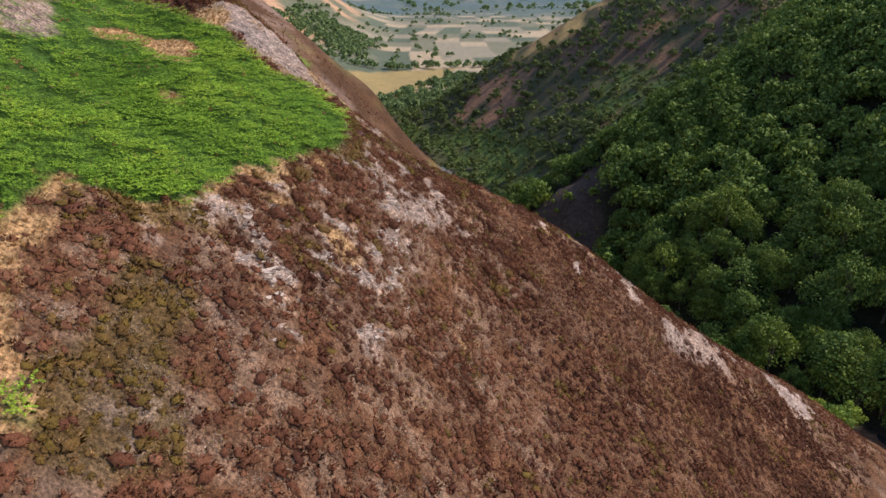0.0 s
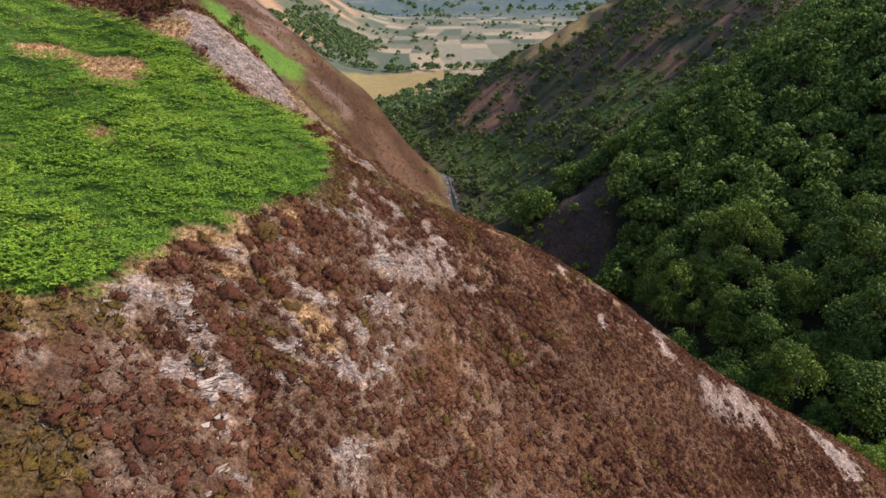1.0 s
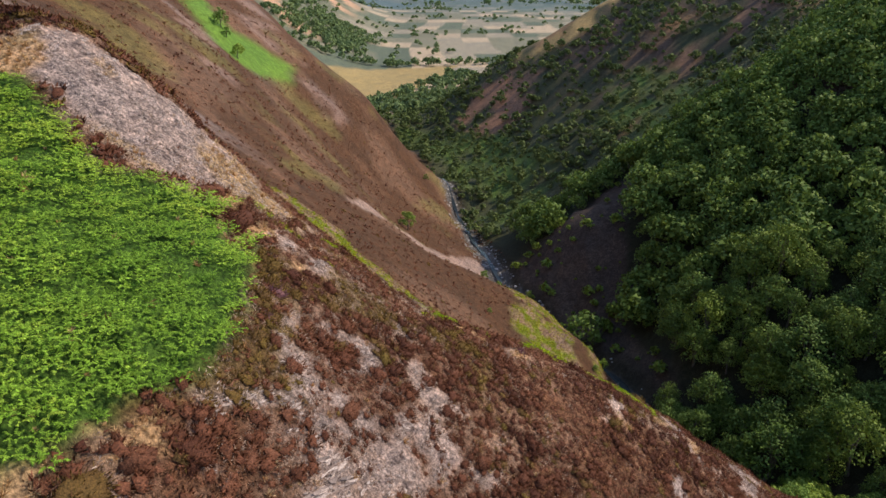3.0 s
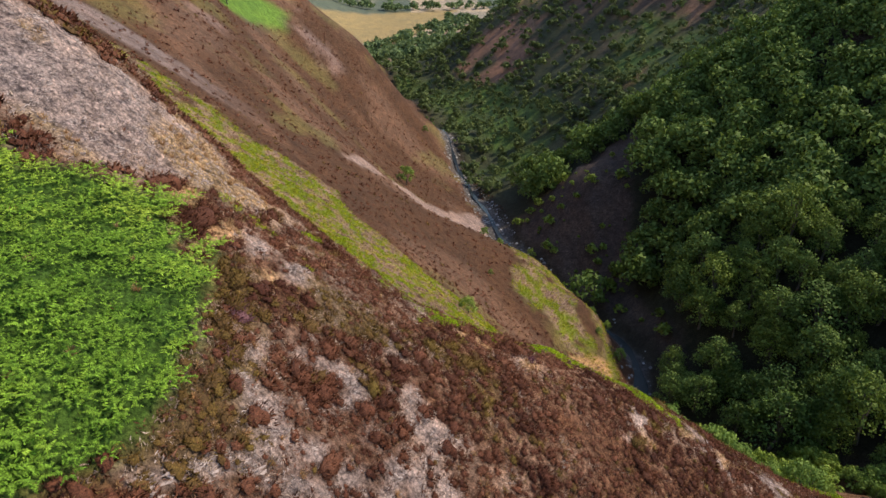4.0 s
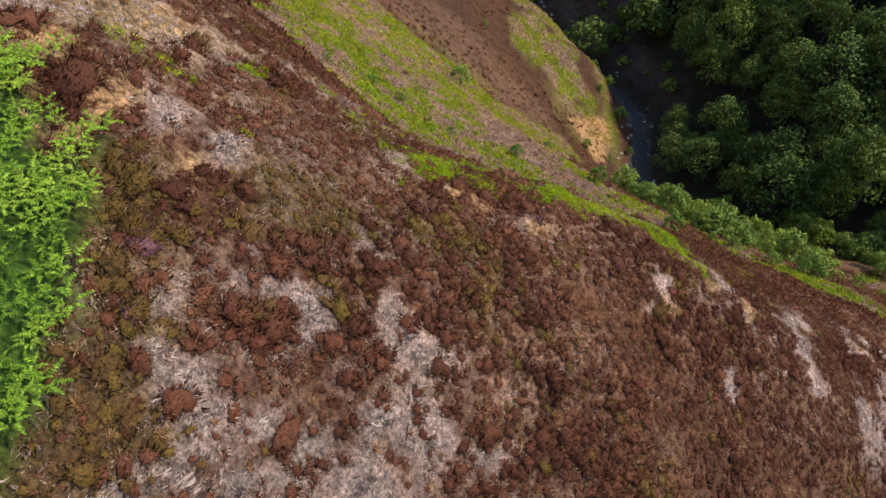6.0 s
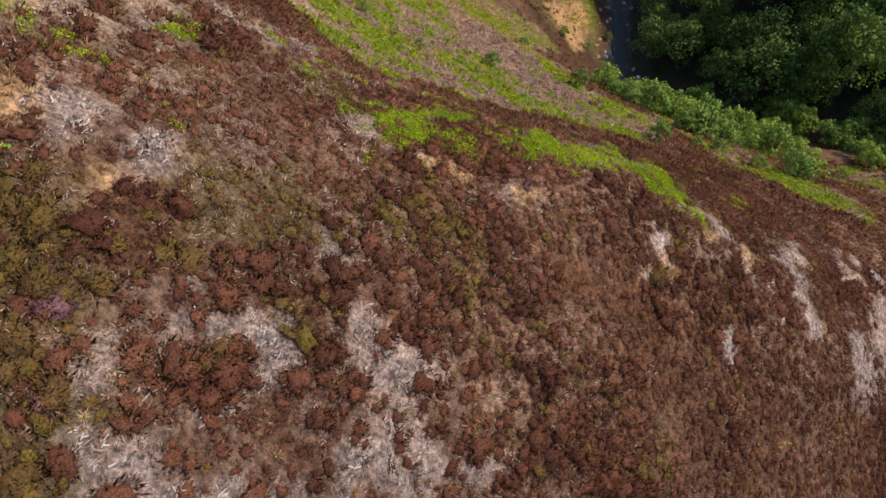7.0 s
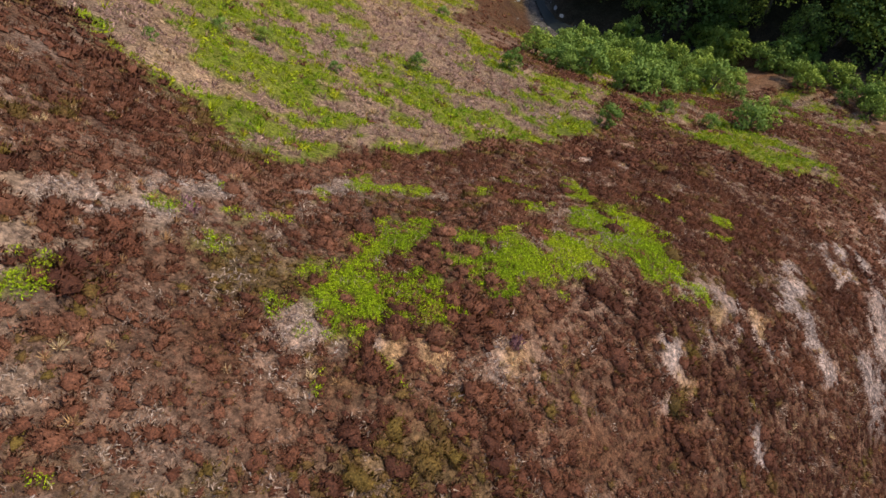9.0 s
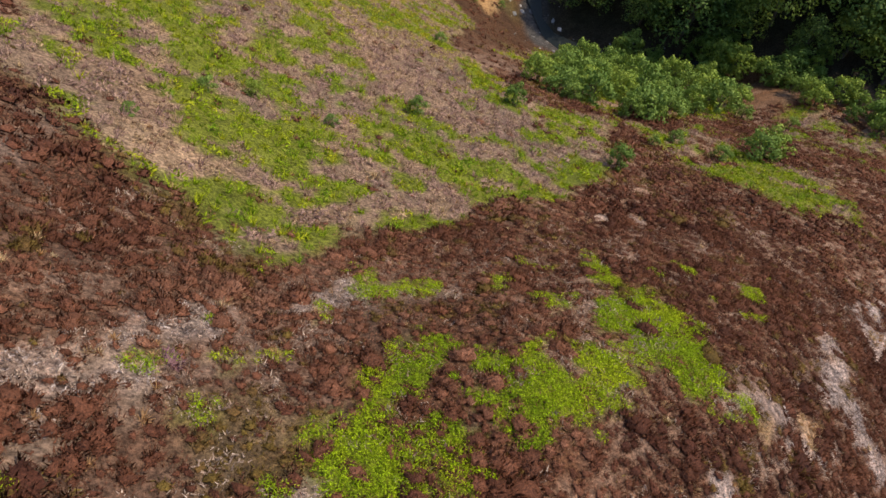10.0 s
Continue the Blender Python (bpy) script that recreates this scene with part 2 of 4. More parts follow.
EAST_GREEN = [[(84, 356), (103, 323), (88, 250), (76, 272), (72, 317)], [(141, 312), (134, 238), (122, 215), (120, 258)], [(-30, 458), (20, 420), (46, 300), (30, 270), (20, 262), (13, 300), (0, 370)]]
SPARSE = [(-11.6, 33.3), (-6.9, 38.6), (-3.0, 42.8), (-1.5, 38.6), (-4.9, 31.6), (-7.6, 30.9), (-10.4, 30.4)]
SCRUB = [[(37.8, 93), (34.6, 84), (40.7, 80), (36, 73.5), (29.6, 73.7), (28.9, 79.3), (28, 86), (27, 92)], [(57, 98), (60, 90.2), (50.1, 84), (47, 91.6)], [(22, 112), (23, 95), (27, 91), (44, 96), (52, 102), (46, 112), (34, 122)],
         [(-50, 130), (-48, 138), (-38, 139), (-30, 136), (-23, 128.5), (-16, 122.5), (-10, 118), (-2, 114), (-6, 106), (-13.8, 105), (-19, 106), (-24, 111), (-31.5, 114.2), (-37, 120.5)]]
BARE_SADDLE = [(20.6, 82.5), (28.4, 85.3), (28.9, 79.3), (23.1, 73.8), (12.0, 71.8), (15.2, 77.0)]
THICKET = [(20.5, 102), (22, 95.5), (27.9, 92.6), (41, 98), (48, 96.8), (52, 101), (54, 106), (58, 104), (60, 98), (61, 90.5), (68, 92), (66, 107), (58, 115), (49, 118), (43, 126), (34, 124), (28, 112)]
DRY = [[(-25.3, 52.1), (-24.4, 53.7), (-22.8, 54.2), (-22.2, 52), (-23.7, 50.2)], [(-22.5, 53.5), (-19.9, 54.9), (-18.4, 54), (-18.1, 50.4), (-19.5, 48.9), (-21.1, 50.6)],
       [(-17.8, 44.1), (-16.3, 44.3), (-16, 42.6), (-17, 42.6)], [(-17.3, 28.8), (-16.7, 30.2), (-15.9, 29.3), (-16.6, 27.6)],
       [(-16.9, 24.7), (-16.4, 26.3), (-15.8, 27.5), (-15.6, 26.4), (-15.9, 24), (-15, 21), (-13.8, 19.7), (-14.1, 18.8), (-15.6, 20), (-16.4, 22.6)],
       [(-10.5, 41.6), (-9.7, 42.5), (-9.4, 40.9), (-10, 40.4)], [(-8.8, 44), (-8, 45.4), (-7.6, 44.5), (-8.4, 43), (-8.8, 43.2)], [(-10.1, 37.2), (-9.2, 39), (-8.7, 38.5), (-9.6, 36.9)],
       [(-11.9, 38.6), (-10.6, 39.9), (-8.3, 41.3), (-8.3, 40.4), (-10.6, 38.3), (-11.8, 37.6)], [(-12.2, 36.1), (-11.5, 36.9), (-10.8, 37), (-11.6, 35.7)]]
DRY += [[(-7.6, 38.5), (-6.3, 39.8), (-5, 38.9), (-5.3, 37.1), (-6.5, 37.9), (-7.2, 37.9)], [(-0.4, 40.8), (0.6, 41.2), (0.3, 40.2)], [(0.7, 40.3), (2.4, 41.4), (1.6, 39.7)],
       [(-8.6, 55.9), (-8.5, 57.2), (-8.4, 58.4), (-8.1, 58.8), (-7.5, 58), (-7.4, 57.2), (-7.8, 56.8), (-8, 55.9), (-8.1, 54.6), (-8.5, 55.1)],
       [(-6.3, 56.5), (-6, 56.7), (-6, 56), (-6.2, 55.4)], [(-20.4, 58.6), (-20, 60.6), (-18, 61), (-17.2, 60), (-18, 58.6)], [(-10.2, 58), (-9.4, 59.2), (-8.8, 58.9), (-9.6, 57.2)],
       [(0.6, 61.1), (1.3, 61.5), (1.3, 60.2), (0.6, 60.1)], [(1.9, 60.9), (2.8, 61.1), (2.3, 60.1), (1.9, 59.7)], [(3.7, 60.4), (4.5, 60.5), (4.2, 59.7), (3.7, 59.6)],
       [(-0.7, 57.4), (-0.2, 58.5), (0.2, 58.6), (-0.3, 57.2)], [(11.8, 61.7), (13.2, 61.5), (12.4, 60.8), (11.8, 60.9)], [(9.4, 59.3), (9.8, 58.6), (9.2, 58.6)], [(14.3, 61.3), (15.3, 61), (14.5, 60.3)]]
PALE = [[(-1.9, 56.7), (-1.5, 56.7), (-1.6, 56), (-1.9, 56)], [(-4.7, 54.8), (-4.3, 54.7), (-4.3, 53.5), (-4.6, 53.4)], [(-5.3, 55.9), (-5, 55.8), (-4.9, 54.6), (-5.2, 54.5)],
        [(-6, 52.7), (-5.7, 52.7), (-5.6, 51.7), (-6.1, 51.7)], [(-5.1, 52.5), (-4.8, 52.4), (-4.5, 51.9), (-4.9, 51.9)], [(-8.2, 62.2), (-7.6, 63.2), (-6.5, 62.9), (-6.9, 62.2), (-7.5, 61.1), (-7.9, 60.3)],
        [(-5.8, 67.1), (-5.1, 66.9), (-4.3, 67.6), (-3.5, 67.9), (-2.5, 68.3), (-2.5, 67), (-3.4, 66.6), (-4.1, 66.8), (-4.6, 66.2), (-3.8, 65.6), (-3.8, 65.3), (-4.7, 65.6), (-4.7, 65.1), (-5.3, 65.3), (-5.5, 66.4)],
        [(-1.3, 68), (-0.3, 68.7), (0.6, 70), (1.3, 69.1), (1, 68.4), (-0.2, 68.3), (-1.1, 67.6)], [(-6.3, 66.2), (-5.8, 66.2), (-5.6, 65.5), (-6.1, 65.4)], [(-5.7, 64.7), (-5.3, 64.7), (-5.1, 64), (-5.6, 64.2)]]
PALE += [[(13.8, 74.7), (16.7, 75.1), (17, 74), (15.4, 74.3), (14, 73.9)], [(-1.7, 62.6), (-0.9, 62.2), (-0.6, 61.3), (-0.9, 60.9), (-1.6, 61.3)], [(-0.3, 60.9), (0.5, 60.8), (0.5, 60.2), (-0.2, 60.1)],
        [(3.3, 60.8), (3.8, 60.5), (3.7, 59.3), (3.1, 59.4)], [(-13.7, 29.4), (-13.4, 29.9), (-12.6, 28.7), (-12.9, 28)], [(-13.9, 26), (-13.4, 26.7), (-13.3, 25.9)],
        [(-28.6, 47), (-28, 53), (-25.4, 47.2), (-26.2, 44.6), (-27, 43.6)], [(-11, 19.9), (-10.7, 20.1), (-10.5, 19.2), (-10.7, 19)], [(-12.4, 20.1), (-11.7, 20.8), (-11.4, 19.9), (-11.7, 19.6)], [(-11.1, 21), (-10.6, 21.6), (-10.5, 20.9), (-11, 20.6)]]
OLIVE = [[(-8, 55.6), (-6.8, 56.4), (-5.9, 54.6), (-6.3, 53.3), (-6, 51.9), (-6.8, 51.3), (-7.4, 53)], [(-7.1, 49.6), (-5.8, 50), (-5.5, 48.8), (-6, 47.7), (-6.8, 47.5)],
         [(-0.3, 57.3), (1.8, 58.7), (2.7, 57.1), (2.2, 54.6), (0.4, 54.9)], [(-4.6, 56.9), (-2.9, 58.1), (-2.6, 56.9), (-4, 56.1)],
         [(-15.5, 31), (-12, 34), (-11, 32), (-13.4, 28.6)], [(-13.5, 26), (-11, 27), (-9.4, 20), (-13, 16)],
         [(-1, 58.6), (0.6, 59), (2.3, 58.4), (1.7, 56.9), (0.2, 56.5), (-1.3, 57.3)], [(-5.3, 57.4), (-3.9, 57.5), (-3, 56.6), (-3.3, 55.6), (-4.7, 55.7)]]
OLIVE += [[(-6.8, 54.3), (-6, 54.6), (-5.6, 53.9), (-5.8, 52.8), (-6.6, 52.5)], [(-7.3, 50.3), (-6, 52.2), (-5.3, 49.6), (-5.8, 48.4), (-7.4, 47)], [(-2.4, 64.8), (-1.3, 64.8), (-0.6, 63.6), (-1.2, 62.1), (-3, 62.5)]]
TURF = [(-8.6, 62.7), (-8.2, 67.3), (-6.9, 67.5), (-5.6, 66.9), (-3.9, 66.9), (-3.2, 65.3), (-3.8, 63.6), (-5.3, 63.3), (-5.3, 61.3), (-5.9, 59.8), (-6.5, 58.6), (-7.6, 58.6)]
FERN_SPOTS = [[(-8.4, 55.6), (-7.6, 55.9), (-7.4, 55.1), (-8.1, 54.8)], [(-10, 57.9), (-9.3, 58.1), (-9.2, 57.3), (-9.8, 57.2)], [(-14.2, 18.6), (-13.3, 19.2), (-12.9, 18), (-13.6, 17)]]


def union(x, y, shapes, edge, wave, seed):
    out = np.zeros(np.shape(x))
    for i, s in enumerate(shapes):
        out = np.maximum(out, inside(x, y, s, edge, wave, seed + i))
    return out


def cover(x, y):
    """What grows or lies at each place, as weights from 0 to 1."""
    c = {}
    c["bracken"] = np.maximum(inside(x, y, BRACKEN, 0.3, 0.45, 1), 0.8 * union(x, y, FERN_SPOTS, 0.2, 0.3, 131))
    c["turf"] = inside(x, y, TURF, 0.5, 0.8, 134) * step(-0.45, 0.05, fbm(x, y, 1.1, 3, 135))
    c["dry"] = np.maximum(union(x, y, DRY, 0.15, 0.25, 20), step(0.30, 0.42, c["bracken"]) * step(1.0, 0.5, c["bracken"]) * step(46, 42, y))
    c["pale"] = union(x, y, PALE, 0.12, 0.28, 40) * step(-0.6, -0.1, fbm(x, y, 0.7, 3, 49))
    slate = union(x, y, OUTCROP, 0.3, 0.4, 80) * step(-0.75, -0.3, fbm(x, y, 0.9, 4, 4))
    slate = slate * (1 - step(48.5, 46.5, y) * step(0.25, -0.15, fbm(x, y, 0.9, 3, 136)))
    slate = np.maximum(slate, inside(x, y, SPARSE, 0.6, 1.2, 98) * step(0.32, 0.5, fbm(x, y, 1.3, 4, 99)))
    c["crest_rock"] = union(x, y, CREST_ROCK, 0.25, 0.4, 90) * step(-0.32, -0.08, fbm(x * 1.5, y, 0.9, 5, 7))
    c["scree"] = np.maximum(inside(x, y, SCREE, 0.5, 0.8, 5), c["crest_rock"])
    slate = np.maximum(slate, c["scree"])
    edge = [(12, 60.4), (22, 58.5), (31, 63.6), (38, 69)]
    slate = np.maximum(slate, step(3.0, 0.8, line_distance(x, y, edge)) * step(0.1, 0.45, fbm(x, y, 3.2, 4, 8)))
    slate = slate * (1 - 0.9 * c["dry"] * step(47, 49, y))
    c["slate"] = slate
    c["dry"] = np.maximum(c["dry"], 0.9 * slate * step(48, 46, y) * step(0.38, 0.5, fbm(x, y, 1.7, 3, 101)))
    c["bilberry"] = union(x, y, BILBERRY, 0.12, 0.3, 110) * step(-0.95, -0.5, fbm(x, y, 0.9, 3, 61))
    c["bilberry"] = np.maximum(c["bilberry"], 0.9 * inside(x, y, BILBERRY_MIX, 0.4, 0.6, 137) * step(0.1, 0.25, fbm(x, y, 0.9, 3, 138)))
    crest = inside(x, y, [(-9, 60), (-9, 66), (0, 69), (14, 71), (22, 68), (14, 62.5), (4, 62.3), (-3, 61.5)], 1.5, 1.5, 62)
    c["bilberry"] = np.maximum(c["bilberry"], crest * step(0.42, 0.56, fbm(x, y, 1.5, 3, 63)) * (0.45 + 0.4 * step(-2, 2, x)))
    c["herbs"] = inside(x, y, HERBS, 0.6, 1.0, 12)
    c["herbs"] = np.maximum(c["herbs"], inside(x, y, BANK, 1.5, 2.5, 13) * step(-0.55, -0.1, fbm(x, y, 6, 3, 14)))
    scrub = union(x, y, SCRUB, 1.2, 2, 21) * step(-0.5, 0.0, fbm(x, y, 3.5, 4, 22))
    c["herbs"] = np.maximum(c["herbs"] * (1 - inside(x, y, BARE_SADDLE, 0.8, 1.5, 93)), scrub)
    c["cliff"] = inside(x, y, BROWN_CLIFF, 1.5, 2, 15)
    c["fan"] = inside(x, y, FAN, 0.8, 1.2, 16)
    c["face"] = inside(x, y, BANK_FACE, 0.8, 1.2, 113)
    c["green"] = union(x, y, EAST_GREEN, 5, 8, 114) * step(-0.7, -0.1, fbm(x, y, 14, 3, 115))
    c["glade"] = inside(x, y, FAR_GLADE, 1.5, 2, 17)
    c["sand"] = inside(x, y, SAND_CREST, 4, 6, 95)
    c["rust"] = np.maximum(inside(x, y, RUST, 4, 6, 96), union(x, y, RUST_STREAK, 3, 4, 116)) * step(-0.4, 0.1, fbm(x, y, 12, 3, 97))
    c["thicket"] = inside(x, y, THICKET, 2, 3, 18)
    c["olive"] = union(x, y, OLIVE, 0.5, 0.9, 60)
    d = stream_distance(x, y)
    c["shingle"] = step(3.8, 2.6, d + 0.8 * fbm(x, y, 5, 3, 19) + 1.6 * step(200, 170, y) + 0.9 * step(215, 230, y)) * step(335, 320, y) * step(116, 122, y)
    xs = np.interp(y, [p[1] for p in STREAM], [p[0] for p in STREAM])
    c["east_side"] = step(-0.5, 1.5, x - xs) * step(640, 520, y) * np.where(y < 0, 0, 1)
    c["east"] = step(-1, 5, x - xs) * step(3, 7, d) * step(640, 520, y) * np.where(y < 0, 0, 1)
    c["far"] = step(560, 640, y)
    return c


# ---- materials ----
def material(name, rough=0.9, spec=0.3):
    m = bpy.data.materials.new(name)
    m.use_nodes = True
    b = m.node_tree.nodes["Principled BSDF"]
    b.inputs["Roughness"].default_value = rough
    b.inputs["Specular IOR Level"].default_value = spec
    return m, m.node_tree, b


def node(tree, kind, **inputs):
    n = tree.nodes.new("ShaderNode" + kind)
    for k, v in inputs.items():
        n.inputs[k.replace("_", " ")].default_value = v
    return n


def noise_of(tree, size, detail=5.0, rough=0.6, stretch=None):
    """Noise in object space with features of about that many metres."""
    co = node(tree, "TexCoord").outputs["Object"]
    if stretch:
        mp = node(tree, "Mapping")
        mp.inputs["Scale"].default_value = stretch
        tree.links.new(co, mp.inputs["Vector"])
        co = mp.outputs["Vector"]
    n = node(tree, "TexNoise", Scale=1.0 / size, Detail=detail, Roughness=rough)
    tree.links.new(co, n.inputs["Vector"])
    return n.outputs["Fac"]


def ramp(tree, fac, stops):
    r = tree.nodes.new("ShaderNodeValToRGB")
    el = r.color_ramp.elements
    while len(el) < len(stops):
        el.new(0.5)
    for e, (p, c) in zip(el, stops):
        e.position, e.color = p, (*c, 1)
    tree.links.new(fac, r.inputs["Fac"])
    return r.outputs["Color"]


def blend(tree, fac, a, b, mode="MIX"):
    n = tree.nodes.new("ShaderNodeMix")
    n.data_type, n.blend_type = "RGBA", mode
    for socket, v in ((n.inputs[0], fac), (n.inputs[6], a), (n.inputs[7], b)):
        if isinstance(v, (int, float)):
            socket.default_value = v
        elif isinstance(v, tuple):
            socket.default_value = (*v, 1)
        else:
            tree.links.new(v, socket)
    return n.outputs[2]


def relief(tree, bsdf, height, strength, distance):
    n = node(tree, "Bump", Strength=strength, Distance=distance)
    tree.links.new(height, n.inputs["Height"])
    tree.links.new(n.outputs["Normal"], bsdf.inputs["Normal"])


def attribute(tree, name):
    n = tree.nodes.new("ShaderNodeAttribute")
    n.attribute_name = name
    return n


def grey(lo, hi):
    return [(0.25, (lo, lo, lo)), (0.75, (hi, hi, hi))]


def ground_material():
    m, t, b = material("moor_ground", 0.95, 0.15)
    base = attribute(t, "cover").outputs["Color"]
    rock = attribute(t, "rock").outputs["Fac"]
    fine, mid, broad = noise_of(t, 0.16, 7, 0.75), noise_of(t, 1.4, 5, 0.65), noise_of(t, 9, 4)
    col = blend(t, 1.0, base, ramp(t, mid, grey(0.55, 1.45)), "MULTIPLY")
    col = blend(t, 1.0, col, ramp(t, broad, [(0.3, (0.82, 0.85, 0.9)), (0.7, (1.2, 1.12, 1.05))]), "MULTIPLY")
    col = blend(t, 1.0, col, ramp(t, fine, [(0.37, (0.36, 0.34, 0.34)), (0.5, (0.95, 0.95, 0.95)), (0.64, (1.85, 1.8, 1.75))]), "MULTIPLY")
    slabs = noise_of(t, 0.22, 8, 0.8, (1.0, 2.2, 3.0))
    col = blend(t, rock, col, blend(t, 1.0, col, ramp(t, slabs, [(0.32, (0.4, 0.39, 0.42)), (0.48, (0.95, 0.93, 0.93)), (0.7, (1.3, 1.27, 1.25))]), "MULTIPLY"))
    beds = noise_of(t, 1.0, 6, 0.7, (1.0, 2.4, 2.6))
    col = blend(t, rock, col, blend(t, 1.0, col, ramp(t, beds, [(0.38, (0.38, 0.37, 0.4)), (0.5, (1.0, 0.98, 0.97)), (0.64, (1.35, 1.3, 1.25))]), "MULTIPLY"))
    t.links.new(col, b.inputs["Base Color"])
    h = blend(t, rock, fine, slabs)
    relief(t, b, h, 1.0, 0.2)
    return m


def plant_material(name, stops, speckle=0.45, glow=0.0, grain=0.06):
    """Stops: colours along the plant's own tint, from 0 to 1. glow: how much light passes through its leaves."""
    m, t, b = material(name, 0.75, 0.2)
    col = ramp(t, attribute(t, "tint").outputs["Fac"], stops)
    isl = t.nodes.new("ShaderNodeNewGeometry").outputs["Random Per Island"]
    col = blend(t, 1.0, col, ramp(t, isl, [(0.0, (1 - speckle,) * 3), (1.0, (1 + speckle,) * 3)]), "MULTIPLY")
    fine = noise_of(t, grain, 5, 0.8)
    col = blend(t, 1.0, col, ramp(t, fine, [(0.36, (0.36, 0.36, 0.36)), (0.5, (0.96, 0.96, 0.96)), (0.64, (1.75, 1.75, 1.75))]), "MULTIPLY")
    t.links.new(col, b.inputs["Base Color"])
    relief(t, b, fine, 0.6, 0.05)
    if glow:
        tr = node(t, "BsdfTranslucent")
        t.links.new(col, tr.inputs["Color"])
        mix = node(t, "MixShader", Fac=glow)
        t.links.new(b.outputs[0], mix.inputs[1])
        t.links.new(tr.outputs[0], mix.inputs[2])
        t.links.new(mix.outputs[0], t.nodes["Material Output"].inputs["Surface"])
    return m


def leaf_material(name, dark, light):
    m, t, b = material(name, 0.65, 0.2)
    isl = t.nodes.new("ShaderNodeNewGeometry").outputs["Random Per Island"]
    own = t.nodes.new("ShaderNodeObjectInfo").outputs["Random"]
    col = ramp(t, isl, [(0.0, dark), (1.0, light)])
    col = blend(t, 1.0, col, ramp(t, own, [(0.0, (0.7, 0.78, 0.75)), (0.5, (1.0, 1.0, 1.0)), (1.0, (1.35, 1.2, 0.9))]), "MULTIPLY")
    t.links.new(col, b.inputs["Base Color"])
    tr = node(t, "BsdfTranslucent")
    t.links.new(col, tr.inputs["Color"])
    mix = node(t, "MixShader", Fac=0.25)
    t.links.new(b.outputs[0], mix.inputs[1])
    t.links.new(tr.outputs[0], mix.inputs[2])
    t.links.new(mix.outputs[0], t.nodes["Material Output"].inputs["Surface"])
    return m


def bark_material():
    m, t, b = material("bark", 0.9, 0.2)
    n = noise_of(t, 0.2, 5, 0.65, (1, 1, 0.25))
    t.links.new(ramp(t, n, [(0.3, (0.05, 0.04, 0.03)), (0.7, (0.19, 0.16, 0.13))]), b.inputs["Base Color"])
    relief(t, b, n, 0.6, 0.04)
    return m


def stone_material(name, stops):
    m, t, b = material(name, 0.85, 0.3)
    isl = t.nodes.new("ShaderNodeNewGeometry").outputs["Random Per Island"]
    n = noise_of(t, 0.12, 7, 0.75, (1.0, 2.0, 2.5))
    col = blend(t, 1.0, ramp(t, isl, stops), ramp(t, n, [(0.3, (0.45, 0.45, 0.47)), (0.5, (1.0, 1.0, 1.0)), (0.7, (1.4, 1.38, 1.35))]), "MULTIPLY")
    t.links.new(col, b.inputs["Base Color"])
    relief(t, b, n, 0.5, 0.04)
    return m


def water_material():
    m, t, b = material("stream_water", 0.2, 0.12)
    b.inputs["Base Color"].default_value = (0.035, 0.045, 0.05, 1)
    n = noise_of(t, 0.8, 5, 0.7, (1, 0.5, 1))
    t.links.new(ramp(t, n, [(0.62, (0.02, 0.024, 0.024)), (0.85, (0.2, 0.21, 0.21))]), b.inputs["Base Color"])
    relief(t, b, n, 0.6, 0.15)
    return m


GROUND = ground_material()
HEATHER = plant_material("heather", [(0.0, (0.080, 0.027, 0.016)), (0.3, (0.155, 0.059, 0.033)), (0.5, (0.22, 0.094, 0.055)), (0.68, (0.33, 0.178, 0.12)), (0.76, (0.15, 0.08, 0.034)),
                                     (0.86, (0.14, 0.082, 0.022)), (1.0, (0.165, 0.112, 0.022))], 0.2, glow=0.25, grain=0.055)
BRACKEN_LEAF = plant_material("bracken_frond", [(0.0, (0.105, 0.21, 0.02)), (0.5, (0.225, 0.38, 0.038)), (1.0, (0.37, 0.48, 0.055))], 0.4, glow=0.35)
BILBERRY_LEAF = plant_material("bilberry_leaf", [(0.0, (0.15, 0.25, 0.004)), (0.5, (0.28, 0.37, 0.005)), (1.0, (0.42, 0.46, 0.008))], 0.35, glow=0.2)
HERB_LEAF = plant_material("herb_leaf", [(0.0, (0.15, 0.24, 0.006)), (0.3, (0.28, 0.33, 0.007)), (0.5, (0.38, 0.34, 0.015)), (0.65, (0.44, 0.31, 0.16)),
                                        (0.8, (0.28, 0.165, 0.13)), (1.0, (0.39, 0.25, 0.20))], 0.3, glow=0.2)
DRY_LEAF = plant_material("dry_grass", [(0.0, (0.42, 0.23, 0.10)), (0.6, (0.50, 0.32, 0.16)), (1.0, (0.60, 0.44, 0.25))], 0.3, glow=0.2)
FLOWER = plant_material("heather_flower", [(0.0, (0.16, 0.07, 0.075)), (0.5, (0.22, 0.105, 0.115)), (1.0, (0.28, 0.15, 0.16))], 0.3, glow=0.2, grain=0.045)
BLEACHED = plant_material("bleached_stalk", [(0.0, (0.25, 0.16, 0.115)), (0.6, (0.36, 0.25, 0.19)), (1.0, (0.50, 0.38, 0.30))], 0.35, glow=0.25, grain=0.05)
OAK_LEAF = leaf_material("oak_leaf", (0.075, 0.125, 0.028), (0.18, 0.26, 0.055))
# Distant leaves are greyed and paled: haze put into their colour.
FAR_LEAF = leaf_material("far_leaf", (0.10, 0.145, 0.06), (0.21, 0.28, 0.105))
SLOPE_LEAF = leaf_material("slope_leaf", (0.055, 0.09, 0.04), (0.125, 0.175, 0.07))
